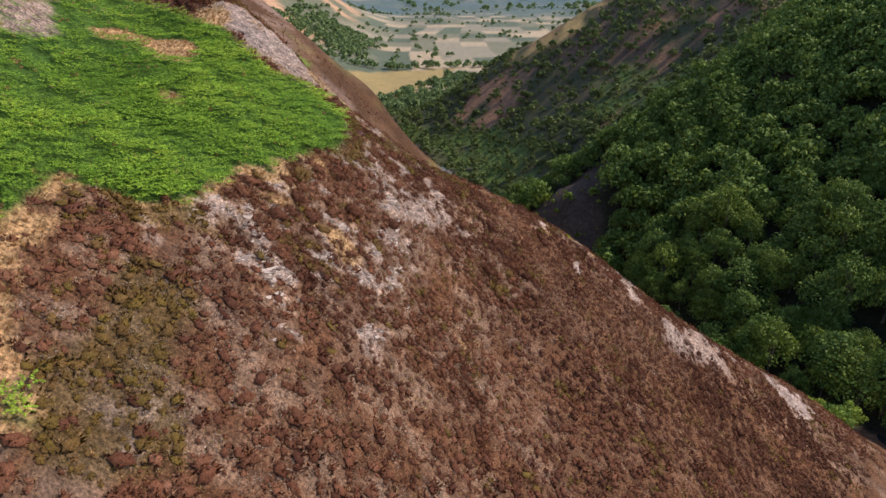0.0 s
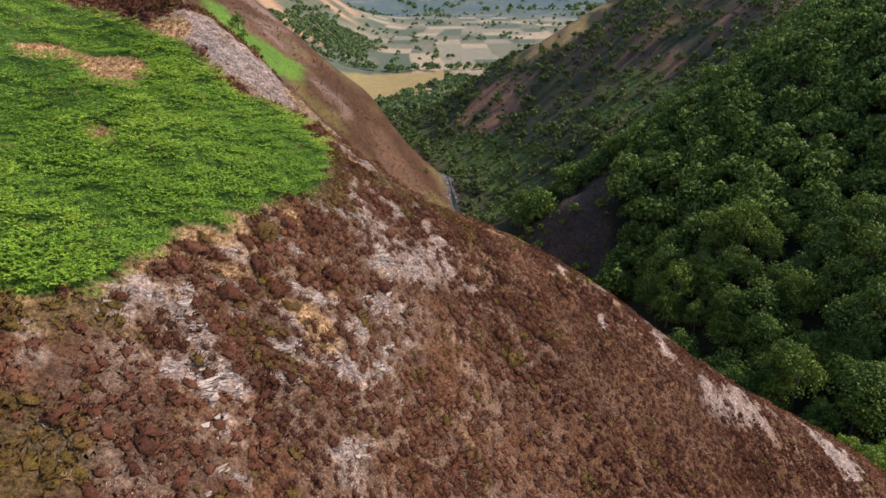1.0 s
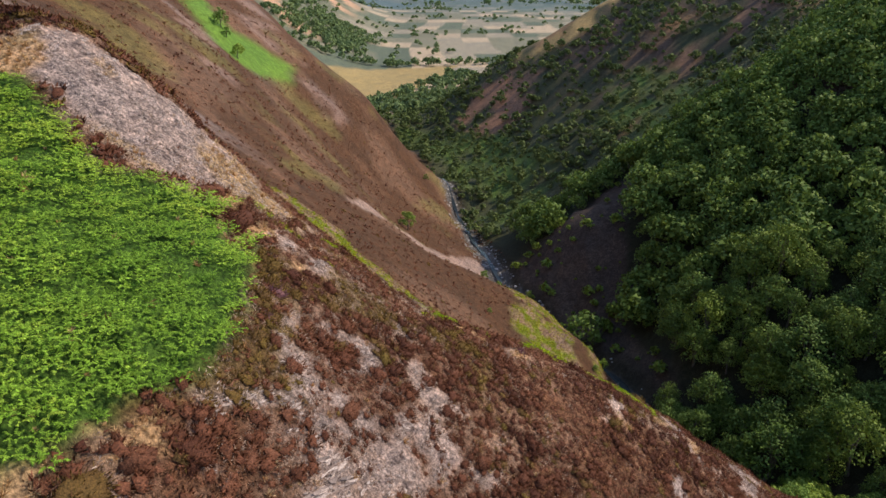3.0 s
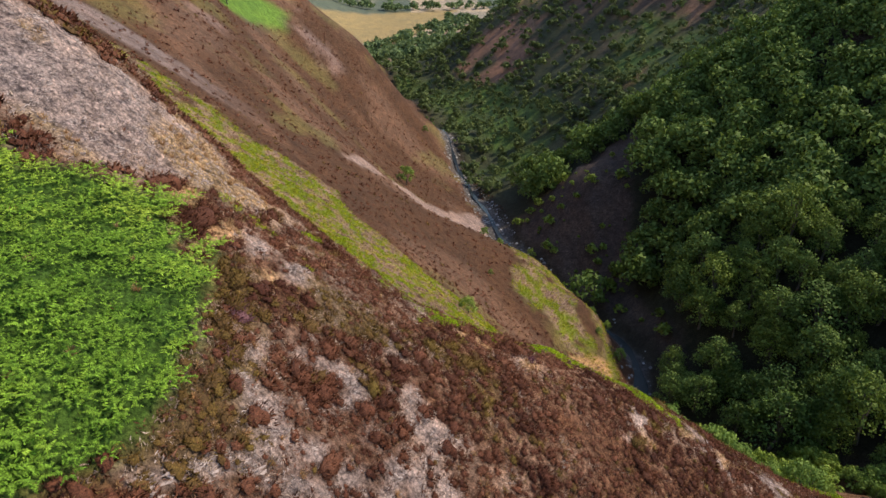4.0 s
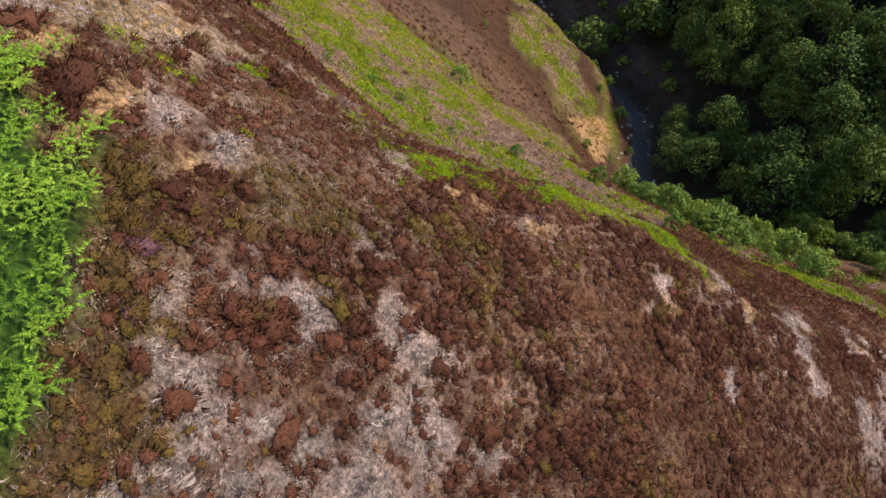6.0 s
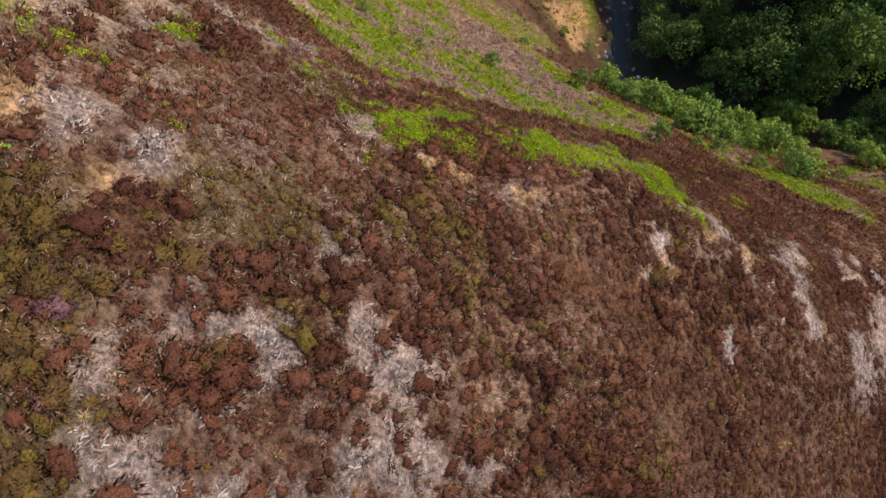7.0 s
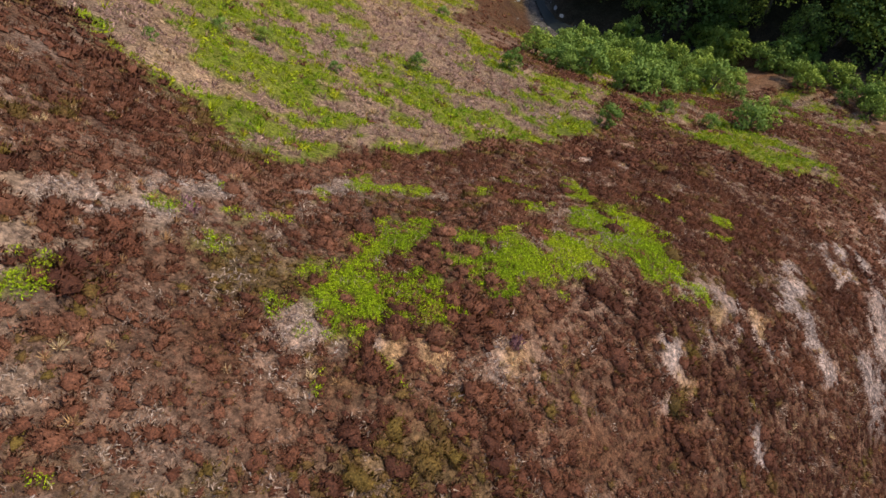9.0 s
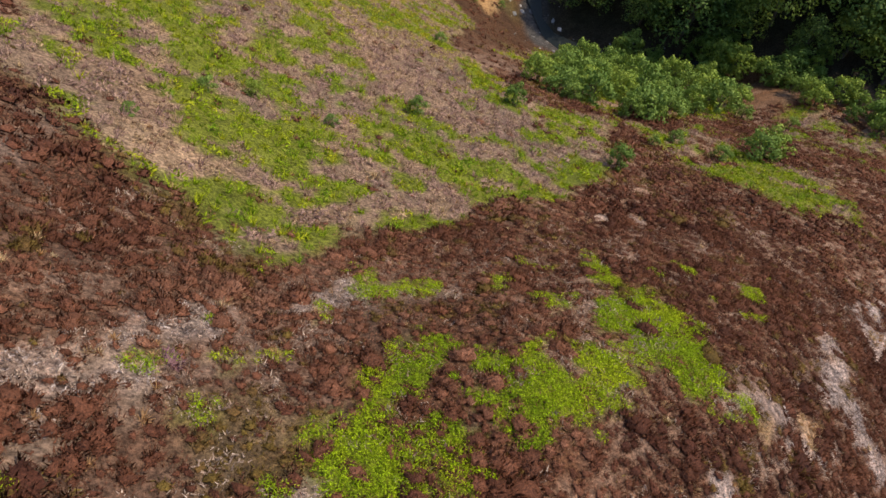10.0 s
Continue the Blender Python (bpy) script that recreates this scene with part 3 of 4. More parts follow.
BIRCH_LEAF = leaf_material("birch_leaf", (0.115, 0.20, 0.035), (0.26, 0.35, 0.07))
BARK = bark_material()
SLATE = stone_material("slate", [(0.0, (0.10, 0.08, 0.075)), (0.35, (0.29, 0.22, 0.195)), (0.6, (0.40, 0.31, 0.275)), (1.0, (0.52, 0.42, 0.38))])
COBBLE = stone_material("cobble", [(0.0, (0.13, 0.125, 0.125)), (0.5, (0.25, 0.235, 0.23)), (1.0, (0.42, 0.39, 0.37))])
WATER = water_material()


# ---- mesh helpers ----
def tri_mesh(name, verts, faces, mat, smooth=False, tint=None):
    """A mesh of triangles or quads from arrays."""
    me = bpy.data.meshes.new(name)
    k = faces.shape[1]
    me.vertices.add(len(verts))
    me.vertices.foreach_set("co", np.ascontiguousarray(verts, np.float32).ravel())
    me.loops.add(faces.size)
    me.loops.foreach_set("vertex_index", np.ascontiguousarray(faces, np.int32).ravel())
    me.polygons.add(len(faces))
    me.polygons.foreach_set("loop_start", np.arange(0, faces.size, k, dtype=np.int32))
    me.polygons.foreach_set("use_smooth", np.full(len(faces), smooth))
    if tint is not None:
        me.attributes.new("tint", "FLOAT", "POINT").data.foreach_set("value", np.ascontiguousarray(tint, np.float32))
    me.update(calc_edges=True)
    me.materials.append(mat)
    return me


def part(name, me, parent, label=""):
    ob = new(name, me)
    ob.parent = parent
    return tagged(ob, label)


def from_bmesh(name, bm, mat, smooth=False):
    me = bpy.data.meshes.new(name)
    bm.to_mesh(me)
    bm.free()
    me.materials.append(mat)
    me.polygons.foreach_set("use_smooth", np.full(len(me.polygons), smooth))
    return me


rng = np.random.default_rng(7)


def strewn(templates, x, y, size, tint, sink=0.05, lean=0.6, squash=None, turn=(0.0, 2 * np.pi), lift=0.0):
    """Verts, triangles and tints of many copies of small templates set on the ground."""
    z = land(x, y) + lift
    e = 0.4
    nx, ny = (land(x - e, y) - land(x + e, y)) / (2 * e) * lean, (land(x, y - e) - land(x, y + e)) / (2 * e) * lean
    up = np.column_stack([nx, ny, np.ones_like(nx)])
    up /= np.linalg.norm(up, axis=1)[:, None]
    a = rng.uniform(*turn, len(x))
    side = np.column_stack([np.cos(a), np.sin(a), np.zeros_like(a)])
    side -= up * (side * up).sum(1)[:, None]
    side /= np.linalg.norm(side, axis=1)[:, None]
    other = np.cross(up, side)
    pick = rng.integers(0, len(templates), len(x))
    vs, fs, ts, ns, base = [], [], [], [], 0
    for i, (tv, tf, *own) in enumerate(templates):
        k = np.nonzero(pick == i)[0]
        if not len(k):
            continue
        h = tv[None, :, 2:] * (squash[k][:, None, None] if squash is not None else 1.0)
        v = tv[None, :, :1] * side[k][:, None] + tv[None, :, 1:2] * other[k][:, None] + h * up[k][:, None]
        v = v * size[k][:, None, None] + np.column_stack([x[k], y[k], z[k] - sink * size[k]])[:, None]
        f = tf[None] + (base + np.arange(len(k)) * len(tv))[:, None, None]
        vs.append(v.reshape(-1, 3)), fs.append(f.reshape(-1, tf.shape[1]))
        t = np.repeat(tint[k], len(tv))
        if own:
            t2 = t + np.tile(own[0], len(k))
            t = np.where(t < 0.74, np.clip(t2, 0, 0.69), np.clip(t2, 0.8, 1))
        if len(own) > 1:
            q = own[1]
            m = q[None, :, :1] * side[k][:, None] + q[None, :, 1:2] * other[k][:, None] + q[None, :, 2:] * up[k][:, None]
            ns.append((m / np.linalg.norm(m, axis=2)[:, :, None]).reshape(-1, 3))
        ts.append(t)
        base += len(k) * len(tv)
    return (np.vstack(vs), np.vstack(fs), np.concatenate(ts)) + ((np.vstack(ns),) if ns else ())


def scatter(x0, x1, y0, y1, gap, shake=0.5):
    """Places on a shaken grid."""
    gx, gy = np.meshgrid(np.arange(x0, x1, gap), np.arange(y0, y1, gap))
    gx, gy = gx.ravel(), gy.ravel()
    return gx + rng.uniform(-shake, shake, len(gx)) * gap, gy + rng.uniform(-shake, shake, len(gx)) * gap


def sprig_template(shoots, seed):
    """Low loose sprigs with no body, to fill the ground between cushions."""
    r = np.random.default_rng(seed)
    c = np.column_stack([r.uniform(-1, 1, (shoots, 2)), r.uniform(0, 0.2, shoots)])
    out = r.normal(size=(shoots, 3)) + np.array([0, 0, 0.3])
    out /= np.linalg.norm(out, axis=1)[:, None]
    u = np.cross(out, np.array([0, 0, 1.0]) + r.normal(size=(shoots, 3)) * 0.5)
    u /= np.linalg.norm(u, axis=1)[:, None] + 1e-9
    k = r.uniform(0.5, 1.4, (shoots, 1))
    v = np.stack([c - u * 0.07 * k, c + u * 0.07 * k, c + out * 0.5 * k], 1)
    up = np.cross(v[:, 1] - v[:, 0], v[:, 2] - v[:, 0])
    v[up[:, 2] < 0] = v[up[:, 2] < 0][:, ::-1]
    soft = np.repeat(np.array([0, 0, 1.2]) + r.normal(size=(shoots, 3)) * 0.3, 3, 0)
    return v.reshape(-1, 3), np.arange(3 * shoots).reshape(-1, 3), np.repeat(r.uniform(-0.2, 0.2, shoots), 3), soft


def frond_template(fronds, leaflets, seed, length=1.0, droop=0.55, wide=0.34):
    """A tuft of arching fronds, each a row of paired tapering leaflets."""
    r = np.random.default_rng(seed)
    verts, faces = [], []
    for k in range(fronds):
        a = 2 * np.pi * (k + r.uniform(-0.3, 0.3)) / fronds
        out, side = np.array([np.cos(a), np.sin(a), 0]), np.array([-np.sin(a), np.cos(a), 0])
        size = length * r.uniform(0.75, 1.15)
        for i in range(leaflets):
            s = 0.25 + 0.75 * i / leaflets
            p = size * (out * s * 0.75 + np.array([0, 0, 0.75 * s - droop * s * s + 0.1]))
            w = size * wide * (1.08 - s) ** 0.8
            q = p + size * out * 0.75 / leaflets * 0.9
            for sg in (-1, 1):
                tip = p + sg * side * w + out * w * 0.5 + np.array([0, 0, r.uniform(-0.1, 0.06) * size])
                n = len(verts)
                verts += [p, q, tip]
                faces.append((n, n + 1, n + 2))
    return np.array(verts), np.array(faces)


def leaf_mound(leaves, seed, size=0.16, flat=0.5):
    """A low mound of small leaves."""
    r = np.random.default_rng(seed)
    d = r.normal(size=(leaves, 3))
    d[:, 2] = np.abs(d[:, 2]) + 0.1
    d /= np.linalg.norm(d, axis=1)[:, None]
    c = d * np.array([1, 1, flat]) * r.uniform(0.55, 1.05, (leaves, 1))
    u = r.normal(size=(leaves, 3))
    u /= np.linalg.norm(u, axis=1)[:, None]
    w = np.cross(u, d)
    w /= np.linalg.norm(w, axis=1)[:, None] + 1e-9
    s = size * r.uniform(0.7, 1.4, (leaves, 1))
    v = np.stack([c - u * s, c + w * s * 0.6, c + u * s + d * s * 0.4], 1).reshape(-1, 3)
    return v, np.arange(3 * leaves).reshape(-1, 3)


def grass_tuft(blades, seed):
    r = np.random.default_rng(seed)
    a = r.uniform(0, 2 * np.pi, blades)
    out = np.column_stack([np.cos(a), np.sin(a), np.zeros(blades)])
    side = np.column_stack([-np.sin(a), np.cos(a), np.zeros(blades)])
    foot = out * r.uniform(0, 0.35, (blades, 1))
    tip = foot + out * r.uniform(0.15, 0.55, (blades, 1)) + r.normal(size=(blades, 3)) * 0.12 + np.array([0, 0, 1]) * r.uniform(0.35, 0.9, (blades, 1))
    v = np.stack([foot - side * 0.06, foot + side * 0.06, tip], 1).reshape(-1, 3)
    return v, np.arange(3 * blades).reshape(-1, 3)


def flake_template(seed, flakes=7):
    """A handful of thin split slates and stalks lying about one way."""
    r = np.random.default_rng(seed)
    verts, faces = [], []
    for _ in range(flakes):
        c = np.append(r.uniform(-1, 1, 2), r.uniform(0.0, 0.12))
        a = r.normal(0.0, 0.4)
        long, wide = r.uniform(0.2, 0.75), r.uniform(0.04, 0.12)
        u = np.array([math.cos(a), math.sin(a), r.normal(0, 0.2)]) * long
        w = np.array([-math.sin(a), math.cos(a), r.normal(0.25, 0.35)]) * wide
        q = [c - u - w, c + u * r.uniform(0.7, 1) - w, c + u + w, c - u * r.uniform(0.6, 1) + w]
        low = np.array([0, 0, -r.uniform(0.06, 0.16)])
        k = len(verts)
        verts += q + [q[0] + low, q[1] + low]
        faces += [(k, k + 1, k + 2), (k, k + 2, k + 3), (k + 4, k + 5, k + 1), (k + 4, k + 1, k)]
    return np.array(verts), np.array(faces)


def ledge_template(seed, layers=4):
    """A broken ledge: thin cleaved slabs stacked and slipped over one another."""
    r = np.random.default_rng(seed)
    verts, faces = [], []
    z = -0.15
    for i in range(layers):
        long, wide = r.uniform(0.6, 1.2) * (1 - 0.12 * i), r.uniform(0.1, 0.22)
        a = np.sort(r.uniform(0, 2 * np.pi, 6))
        rim = np.column_stack([long * np.cos(a), wide * np.sin(a)]) * r.uniform(0.7, 1.2, (6, 1)) + r.normal(0, 0.16, 2) * np.array([1.6, 1])
        thick, tip = r.uniform(0.05, 0.11), r.normal(0, 0.12)
        top = np.column_stack([rim, z + thick + rim[:, 0] * tip + rim[:, 1] * 0.3])
        k = len(verts)
        verts += list(top) + list(top * np.array([1, 1, 1]) - np.array([0, 0, thick]))
        faces += [(k, k + j, k + j + 1) for j in range(1, 5)]
        for j in range(6):
            m = (j + 1) % 6
            faces += [(k + j, k + 6 + j, k + 6 + m), (k + j, k + 6 + m, k + m)]
        z += thick * 0.9
    return np.array(verts), np.array(faces)


def boulder_template(seed):
    bm = bmesh.new()
    bmesh.ops.create_icosphere(bm, subdivisions=1, radius=1.0)
    for v in bm.verts:
        v.co *= 1 + 0.45 * noise.noise(v.co * 1.1 + Vector((seed * 5.3, 1, 0)))
        v.co.z *= 0.65
    v = np.array([v.co for v in bm.verts])
    bm.verts.index_update()
    f = np.array([[v.index for v in p.verts] for p in bm.faces])
    bm.free()
    return v, f


def herb_patches(x, y):
    """Above 0 faded heather and bare stalks, below 0 green plants."""
    n = fbm(x * 1.1 + 0.5 * y, y - 0.25 * x, 1.9, 5, 56) - 0.03
    return n + 0.8 * union(x, y, LILAC, 0.5, 0.8, 120) + 0.9 * union(x, y, STRAW, 0.3, 0.6, 124) + 0.1 * step(0, 12, y - 98)


def straw_bands(x, y):
    """Bands of bleached grass that run across the scree."""
    return fbm(0.5 * x - 0.3 * y, 0.8 * y + 0.5 * x, 2.6, 4, 66)


def slate_relief(x, y, slate):
    """Broken ledges that stand out of the bare ground."""
    q = 0.75 * x + 0.35 * y + 0.9 * fbm(x, y, 3.0, 3, 31)
    saw = q - np.floor(q)
    return slate * (0.30 * step(0.0, 0.8, saw) * (1 - step(0.86, 1.0, saw)) * (0.4 + 0.6 * step(-0.4, 0.4, fbm(x, y, 2.2, 2, 30))) - 0.08)


# ---- the ground: one sheet to the horizon ----
def spread(lo, hi, fine, far_lo, far_hi, grow):
    """Lines that are close together between lo and hi and spread out beyond."""
    mid = list(np.arange(lo, hi, fine))
    for sign, end in ((-1, far_lo), (1, far_hi)):
        gap, at, side = fine, (lo if sign < 0 else mid[-1]), []
        while (at - end) * sign < 0:
            gap *= grow
            at += sign * gap
            side.append(at)
        mid = side[::-1] + mid if sign < 0 else mid + side
    return np.array(mid)


def build_ground():
    xs = spread(-28, 36, 0.42, -3400, 3400, 1.06)
    ys = spread(20, 96, 0.44, -160, 4900, 1.023)
    gx, gy = np.meshgrid(xs, ys)
    gz = land(gx, gy)
    nx, ny = len(xs), len(ys)
    x, y, z = gx.ravel(), gy.ravel(), gz.ravel()
    c = cover(x, y)
    z = z + slate_relief(x, y, c["slate"])
    n1, n2 = fbm(x, y, 14, 4, 33), fbm(x, y, 3.5, 4, 34)

    def lay(col, rgb, w):
        return col * (1 - w[:, None]) + np.array(rgb) * w[:, None]
    col = np.tile(np.array((0.15, 0.072, 0.040)), (len(x), 1))
    col = lay(col, (0.20, 0.123, 0.087), 0.6 * step(-0.4, 0.3, fbm(x, y, 2.2, 3, 126)) * (1 - 0.85 * step(4, 9, x) * step(62, 57, y)))
    col = lay(col, (0.28, 0.18, 0.13), step(0.0, -0.5, fbm(x, y, 1.4, 4, 53)) * 0.85 * (1 - 0.8 * step(4, 9, x) * step(60, 56, y)))
    col = lay(col, (0.31, 0.225, 0.165), c["turf"] * 0.7)
    col = lay(col, (0.14, 0.10, 0.04), c["olive"] * 0.6)
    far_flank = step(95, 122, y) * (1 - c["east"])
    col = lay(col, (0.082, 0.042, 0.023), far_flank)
    col = lay(col, (0.16, 0.092, 0.06), far_flank * step(0.0, 0.45, fbm(x * 0.5 + y * 0.3, y * 0.4, 9, 4, 35)) * 0.7)
    col = lay(col, (0.16, 0.14, 0.045), far_flank * step(0.35, 0.7, n1) * 0.5)
    streak = fbm((x + 0.9 * z) * 0.35 - 0.2 * y, y * 0.8 + 0.3 * z, 9, 5, 46)
    col = lay(col, (0.30, 0.235, 0.22), far_flank * step(0.1, 0.6, streak) * step(44, 60, z) * 0.55)
    col = lay(col, (0.15, 0.17, 0.022), c["herbs"])
    col = lay(col, (0.27, 0.175, 0.13), c["herbs"] * step(0.0, 0.2, herb_patches(x, y)) * 0.9)
    col = lay(col, (0.40, 0.27, 0.17), c["herbs"] * union(x, y, STRAW, 0.3, 0.6, 124) * 0.8)
    col = lay(col, (0.11, 0.20, 0.03), c["glade"])
    col = lay(col, (0.40, 0.24, 0.11), c["face"])
    col = lay(col, (0.06, 0.12, 0.018), c["bracken"])
    col = lay(col, (0.46, 0.285, 0.15), c["dry"])
    col = lay(col, (0.16, 0.19, 0.015), c["bilberry"])
    col = lay(col, (0.43, 0.335, 0.295), c["slate"])
    col = lay(col, (0.31, 0.23, 0.195), c["fan"])
    col = lay(col, (0.40, 0.305, 0.255), c["pale"])
    col = lay(col, (0.50, 0.40, 0.36), c["crest_rock"] * (1 - 0.9 * c["dry"]))
    band = c["scree"] * step(5, 3, x) * step(-0.05, 0.3, straw_bands(x, y))
    col = lay(col, (0.46, 0.32, 0.17), band * 0.95)
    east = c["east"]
    # Shade of the bank and the wood floor is put into these dark colours.
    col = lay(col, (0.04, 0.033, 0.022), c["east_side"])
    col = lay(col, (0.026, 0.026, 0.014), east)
    # Paler on the far slope: its sunlight is put into the colour.
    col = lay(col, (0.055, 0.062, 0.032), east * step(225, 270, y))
    up = z + 0.06 * (y - 100)
    col = lay(col, (0.105, 0.068, 0.05), east * step(34, 52, up + 10 * n1) * step(-0.2, 0.35, fbm(x, y, 30, 4, 37)))
    col = lay(col, (0.26, 0.15, 0.08), east * step(26, 44, up) * step(0.42, 0.62, fbm(x, y, 34, 4, 38)) * 0.8)
    # Bracken green; the third outline puts a sunlit patch into the colour.
    col = lay(col, (0.08, 0.13, 0.03), east * c["green"] * (0.55 + 0.45 * step(-0.3, 0.3, n2)))
    col = lay(col, (0.36, 0.25, 0.11), east * step(470, 500, y) * step(0.0, 0.4, fbm(x, y, 40, 3, 39)) * step(10, 25, z))
    # Brown earth of the hollow, with its shade added to the colour.
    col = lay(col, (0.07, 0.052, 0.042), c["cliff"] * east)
    # Shingle darkened: the shade over the stream bed is put into its colour.
    col = lay(col, (0.085, 0.08, 0.075), c["shingle"])
    far_rock = union(x, y, FAR_ROCK, 1.5, 3, 70) * step(-0.5, 0.1, fbm(x * 0.8 + 0.5 * z, y * 0.5 + 0.5 * z, 4, 5, 69) - 0.35)
    col = lay(col, (0.26, 0.18, 0.155), far_rock * 0.6)
    col = lay(col, (0.38, 0.26, 0.11), c["sand"] * step(-0.4, 0.1, fbm(x, y, 14, 3, 94)))
    col = lay(col, (0.23, 0.13, 0.085), c["rust"])
    far = c["far"]
    fx, fy = x / 48 + 0.3 * fbm(x, y, 300, 2, 41), y / 85 + 0.25 * fbm(x, y, 400, 2, 42)
    pick = value_noise(np.floor(fx), np.floor(fy), 43)
    # Field colours are cooled and greyed, with distant haze put into them.
    col = lay(col, (0.10, 0.12, 0.085), far)
    col = lay(col, (0.17, 0.165, 0.115), far * step(0.3, 0.32, pick))
    col = lay(col, (0.25, 0.22, 0.165), far * step(0.55, 0.57, pick))
    col = lay(col, (0.38, 0.30, 0.21), far * step(0.8, 0.82, pick))
    hill = far * step(-22, 5, z) * step(2200, 1800, y)
    col = lay(col, (0.12, 0.125, 0.085), hill)
    col = lay(col, (0.40, 0.25, 0.16), hill * step(0.28, 0.4, fbm(x + y, y * 0.4, 170, 4, 44)))
    field = inside(x, y, [(-150, 850), (-70, 930), (20, 960), (10, 900), (-30, 760), (-45, 690), (-80, 720)], 4, 4, 45)
    col = lay(col, (0.30, 0.225, 0.10), field)
    # Haze put into the colour: the far plain turns bluer with distance.
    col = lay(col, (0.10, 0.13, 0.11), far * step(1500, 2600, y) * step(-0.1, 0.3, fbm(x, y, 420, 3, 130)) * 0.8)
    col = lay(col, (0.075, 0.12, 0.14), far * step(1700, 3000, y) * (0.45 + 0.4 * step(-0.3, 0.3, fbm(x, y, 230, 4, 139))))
    faces = (np.arange(nx - 1)[None] + nx * np.arange(ny - 1)[:, None]).ravel()
    faces = np.column_stack([faces, faces + 1, faces + nx + 1, faces + nx])
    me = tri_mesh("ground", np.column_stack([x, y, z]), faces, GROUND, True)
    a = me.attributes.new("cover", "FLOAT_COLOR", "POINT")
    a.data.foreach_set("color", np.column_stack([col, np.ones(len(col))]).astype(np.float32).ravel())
    a = me.attributes.new("rock", "FLOAT", "POINT")
    a.data.foreach_set("value", np.maximum.reduce([c["slate"], c["fan"], c["pale"], c["shingle"] * 0.7, c["cliff"] * 0.6]).astype(np.float32))
    tagged(new("ground", me), "steep heather moor, slate outcrops and valley floor with dry fields", "ground", kind="structure")


build_ground()


# ---- low plants ----
def chance(n):
    return rng.uniform(0, 1, n)


def stuff(name, data, mat, label, category, smooth=False):
    v, f, t = data[:3]
    me = tri_mesh(name, v, f, mat, smooth, t)
    if len(data) > 3:
        me.attributes.new("custom_normal", "FLOAT_VECTOR", "POINT").data.foreach_set("vector", np.ascontiguousarray(data[3], np.float32).ravel())
    return tagged(new(name, me), label, category, kind="stuff")


def heath(x, y):
    """The tint of the heather, how thick it grows (0 to 1), and where the ground between is bare (below 0)."""
    c = cover(x, y)
    bare = fbm(x, y, 1.4, 4, 53)
    stony = np.maximum(c["slate"], c["pale"])
    open_ground = np.maximum.reduce([c["bracken"], c["fan"], c["glade"], c["shingle"], c["east"], 0.97 * c["herbs"], 0.97 * c["scree"], 0.6 * c["thicket"]])
    tufted = step(0.30, 0.5, fbm(x, y, 1.3, 2, 119) + 0.32 * step(49, 46, y))
    thick = (1 - open_ground) * (1 - np.maximum.reduce([0.95 * stony, 0.9 * c["dry"], 0.93 * c["bilberry"], 0.75 * c["turf"]]) * (1 - 0.75 * tufted)) * (0.4 + 0.6 * step(-1.0, -0.6, bare))
    tint = np.clip(0.30 + 0.13 * fbm(x, y, 9, 3, 50) + 0.20 * (chance(len(x)) - 0.5) + 0.20 * fbm(x, y, 1.8, 3, 51), 0.03, 0.62)
    tint = np.clip(tint - 0.17 * step(1, 9, x) * step(67, 60, y) * step(38, 47, y), 0.02, 0.62)
    olive = chance(len(x)) < 0.03 + 0.7 * c["olive"] + 0.4 * step(0.3, 0.65, fbm(x, y, 2.5, 3, 52))
    tint = np.where(olive, 0.84 + 0.16 * chance(len(x)), tint)
    return tint, np.clip(thick, 0, 1), bare, c


def bush_template(shoots, seed, long, wide, body=1):
    """A fuzzy heather bush: a small heart that is darker towards the bottom, and thin shoots that stand out of it all
    round, paler at the tips.
    """
    r = np.random.default_rng(seed)
    off, scale = Vector((seed * 3.1, seed * 1.7, 0)), np.array([r.uniform(0.9, 1.6), 1, 0.55])

    def swell(d):
        return 0.8 + 0.6 * noise.noise(Vector(d) * 1.2 + off) + 0.3 * noise.noise(Vector(d) * 3.2 + off)
    bm = bmesh.new()
    bmesh.ops.create_icosphere(bm, subdivisions=body, radius=1.0)
    bmesh.ops.delete(bm, geom=[v for v in bm.verts if v.co.z < -0.3], context="VERTS")
    verts = np.array([v.co * swell(v.co) for v in bm.verts]) * scale * 0.8
    bm.verts.index_update()
    faces = np.array([[v.index for v in f.verts] for f in bm.faces])
    bm.free()
    n = len(verts)
    d = r.normal(size=(shoots, 3))
    d[:, 2] = np.abs(d[:, 2]) * 0.9 + 0.02
    d /= np.linalg.norm(d, axis=1)[:, None]
    foot = d * np.array([[swell(k)] for k in d]) * scale * r.uniform(0.75, 0.98, (shoots, 1))
    out = d + np.array([0, 0, 0.5]) + r.normal(size=(shoots, 3)) * 0.4
    out /= np.linalg.norm(out, axis=1)[:, None]
    u = np.cross(out, r.normal(size=(shoots, 3)))
    u /= np.linalg.norm(u, axis=1)[:, None] + 1e-9
    k = r.uniform(0.6, 1.4, (shoots, 1))
    v = np.stack([foot - u * wide * k, foot + u * wide * k, foot + out * long * k], 1).reshape(-1, 3)
    own = r.uniform(-0.1, 0.1, shoots)
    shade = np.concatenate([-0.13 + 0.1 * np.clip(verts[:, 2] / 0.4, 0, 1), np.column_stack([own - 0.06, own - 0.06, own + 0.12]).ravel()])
    soft = np.vstack([verts + np.array([0, 0, 0.4]), np.repeat(0.6 * d + 0.2 * out + np.array([0, 0, 0.45]) + r.normal(size=(shoots, 3)) * 0.3, 3, 0)])
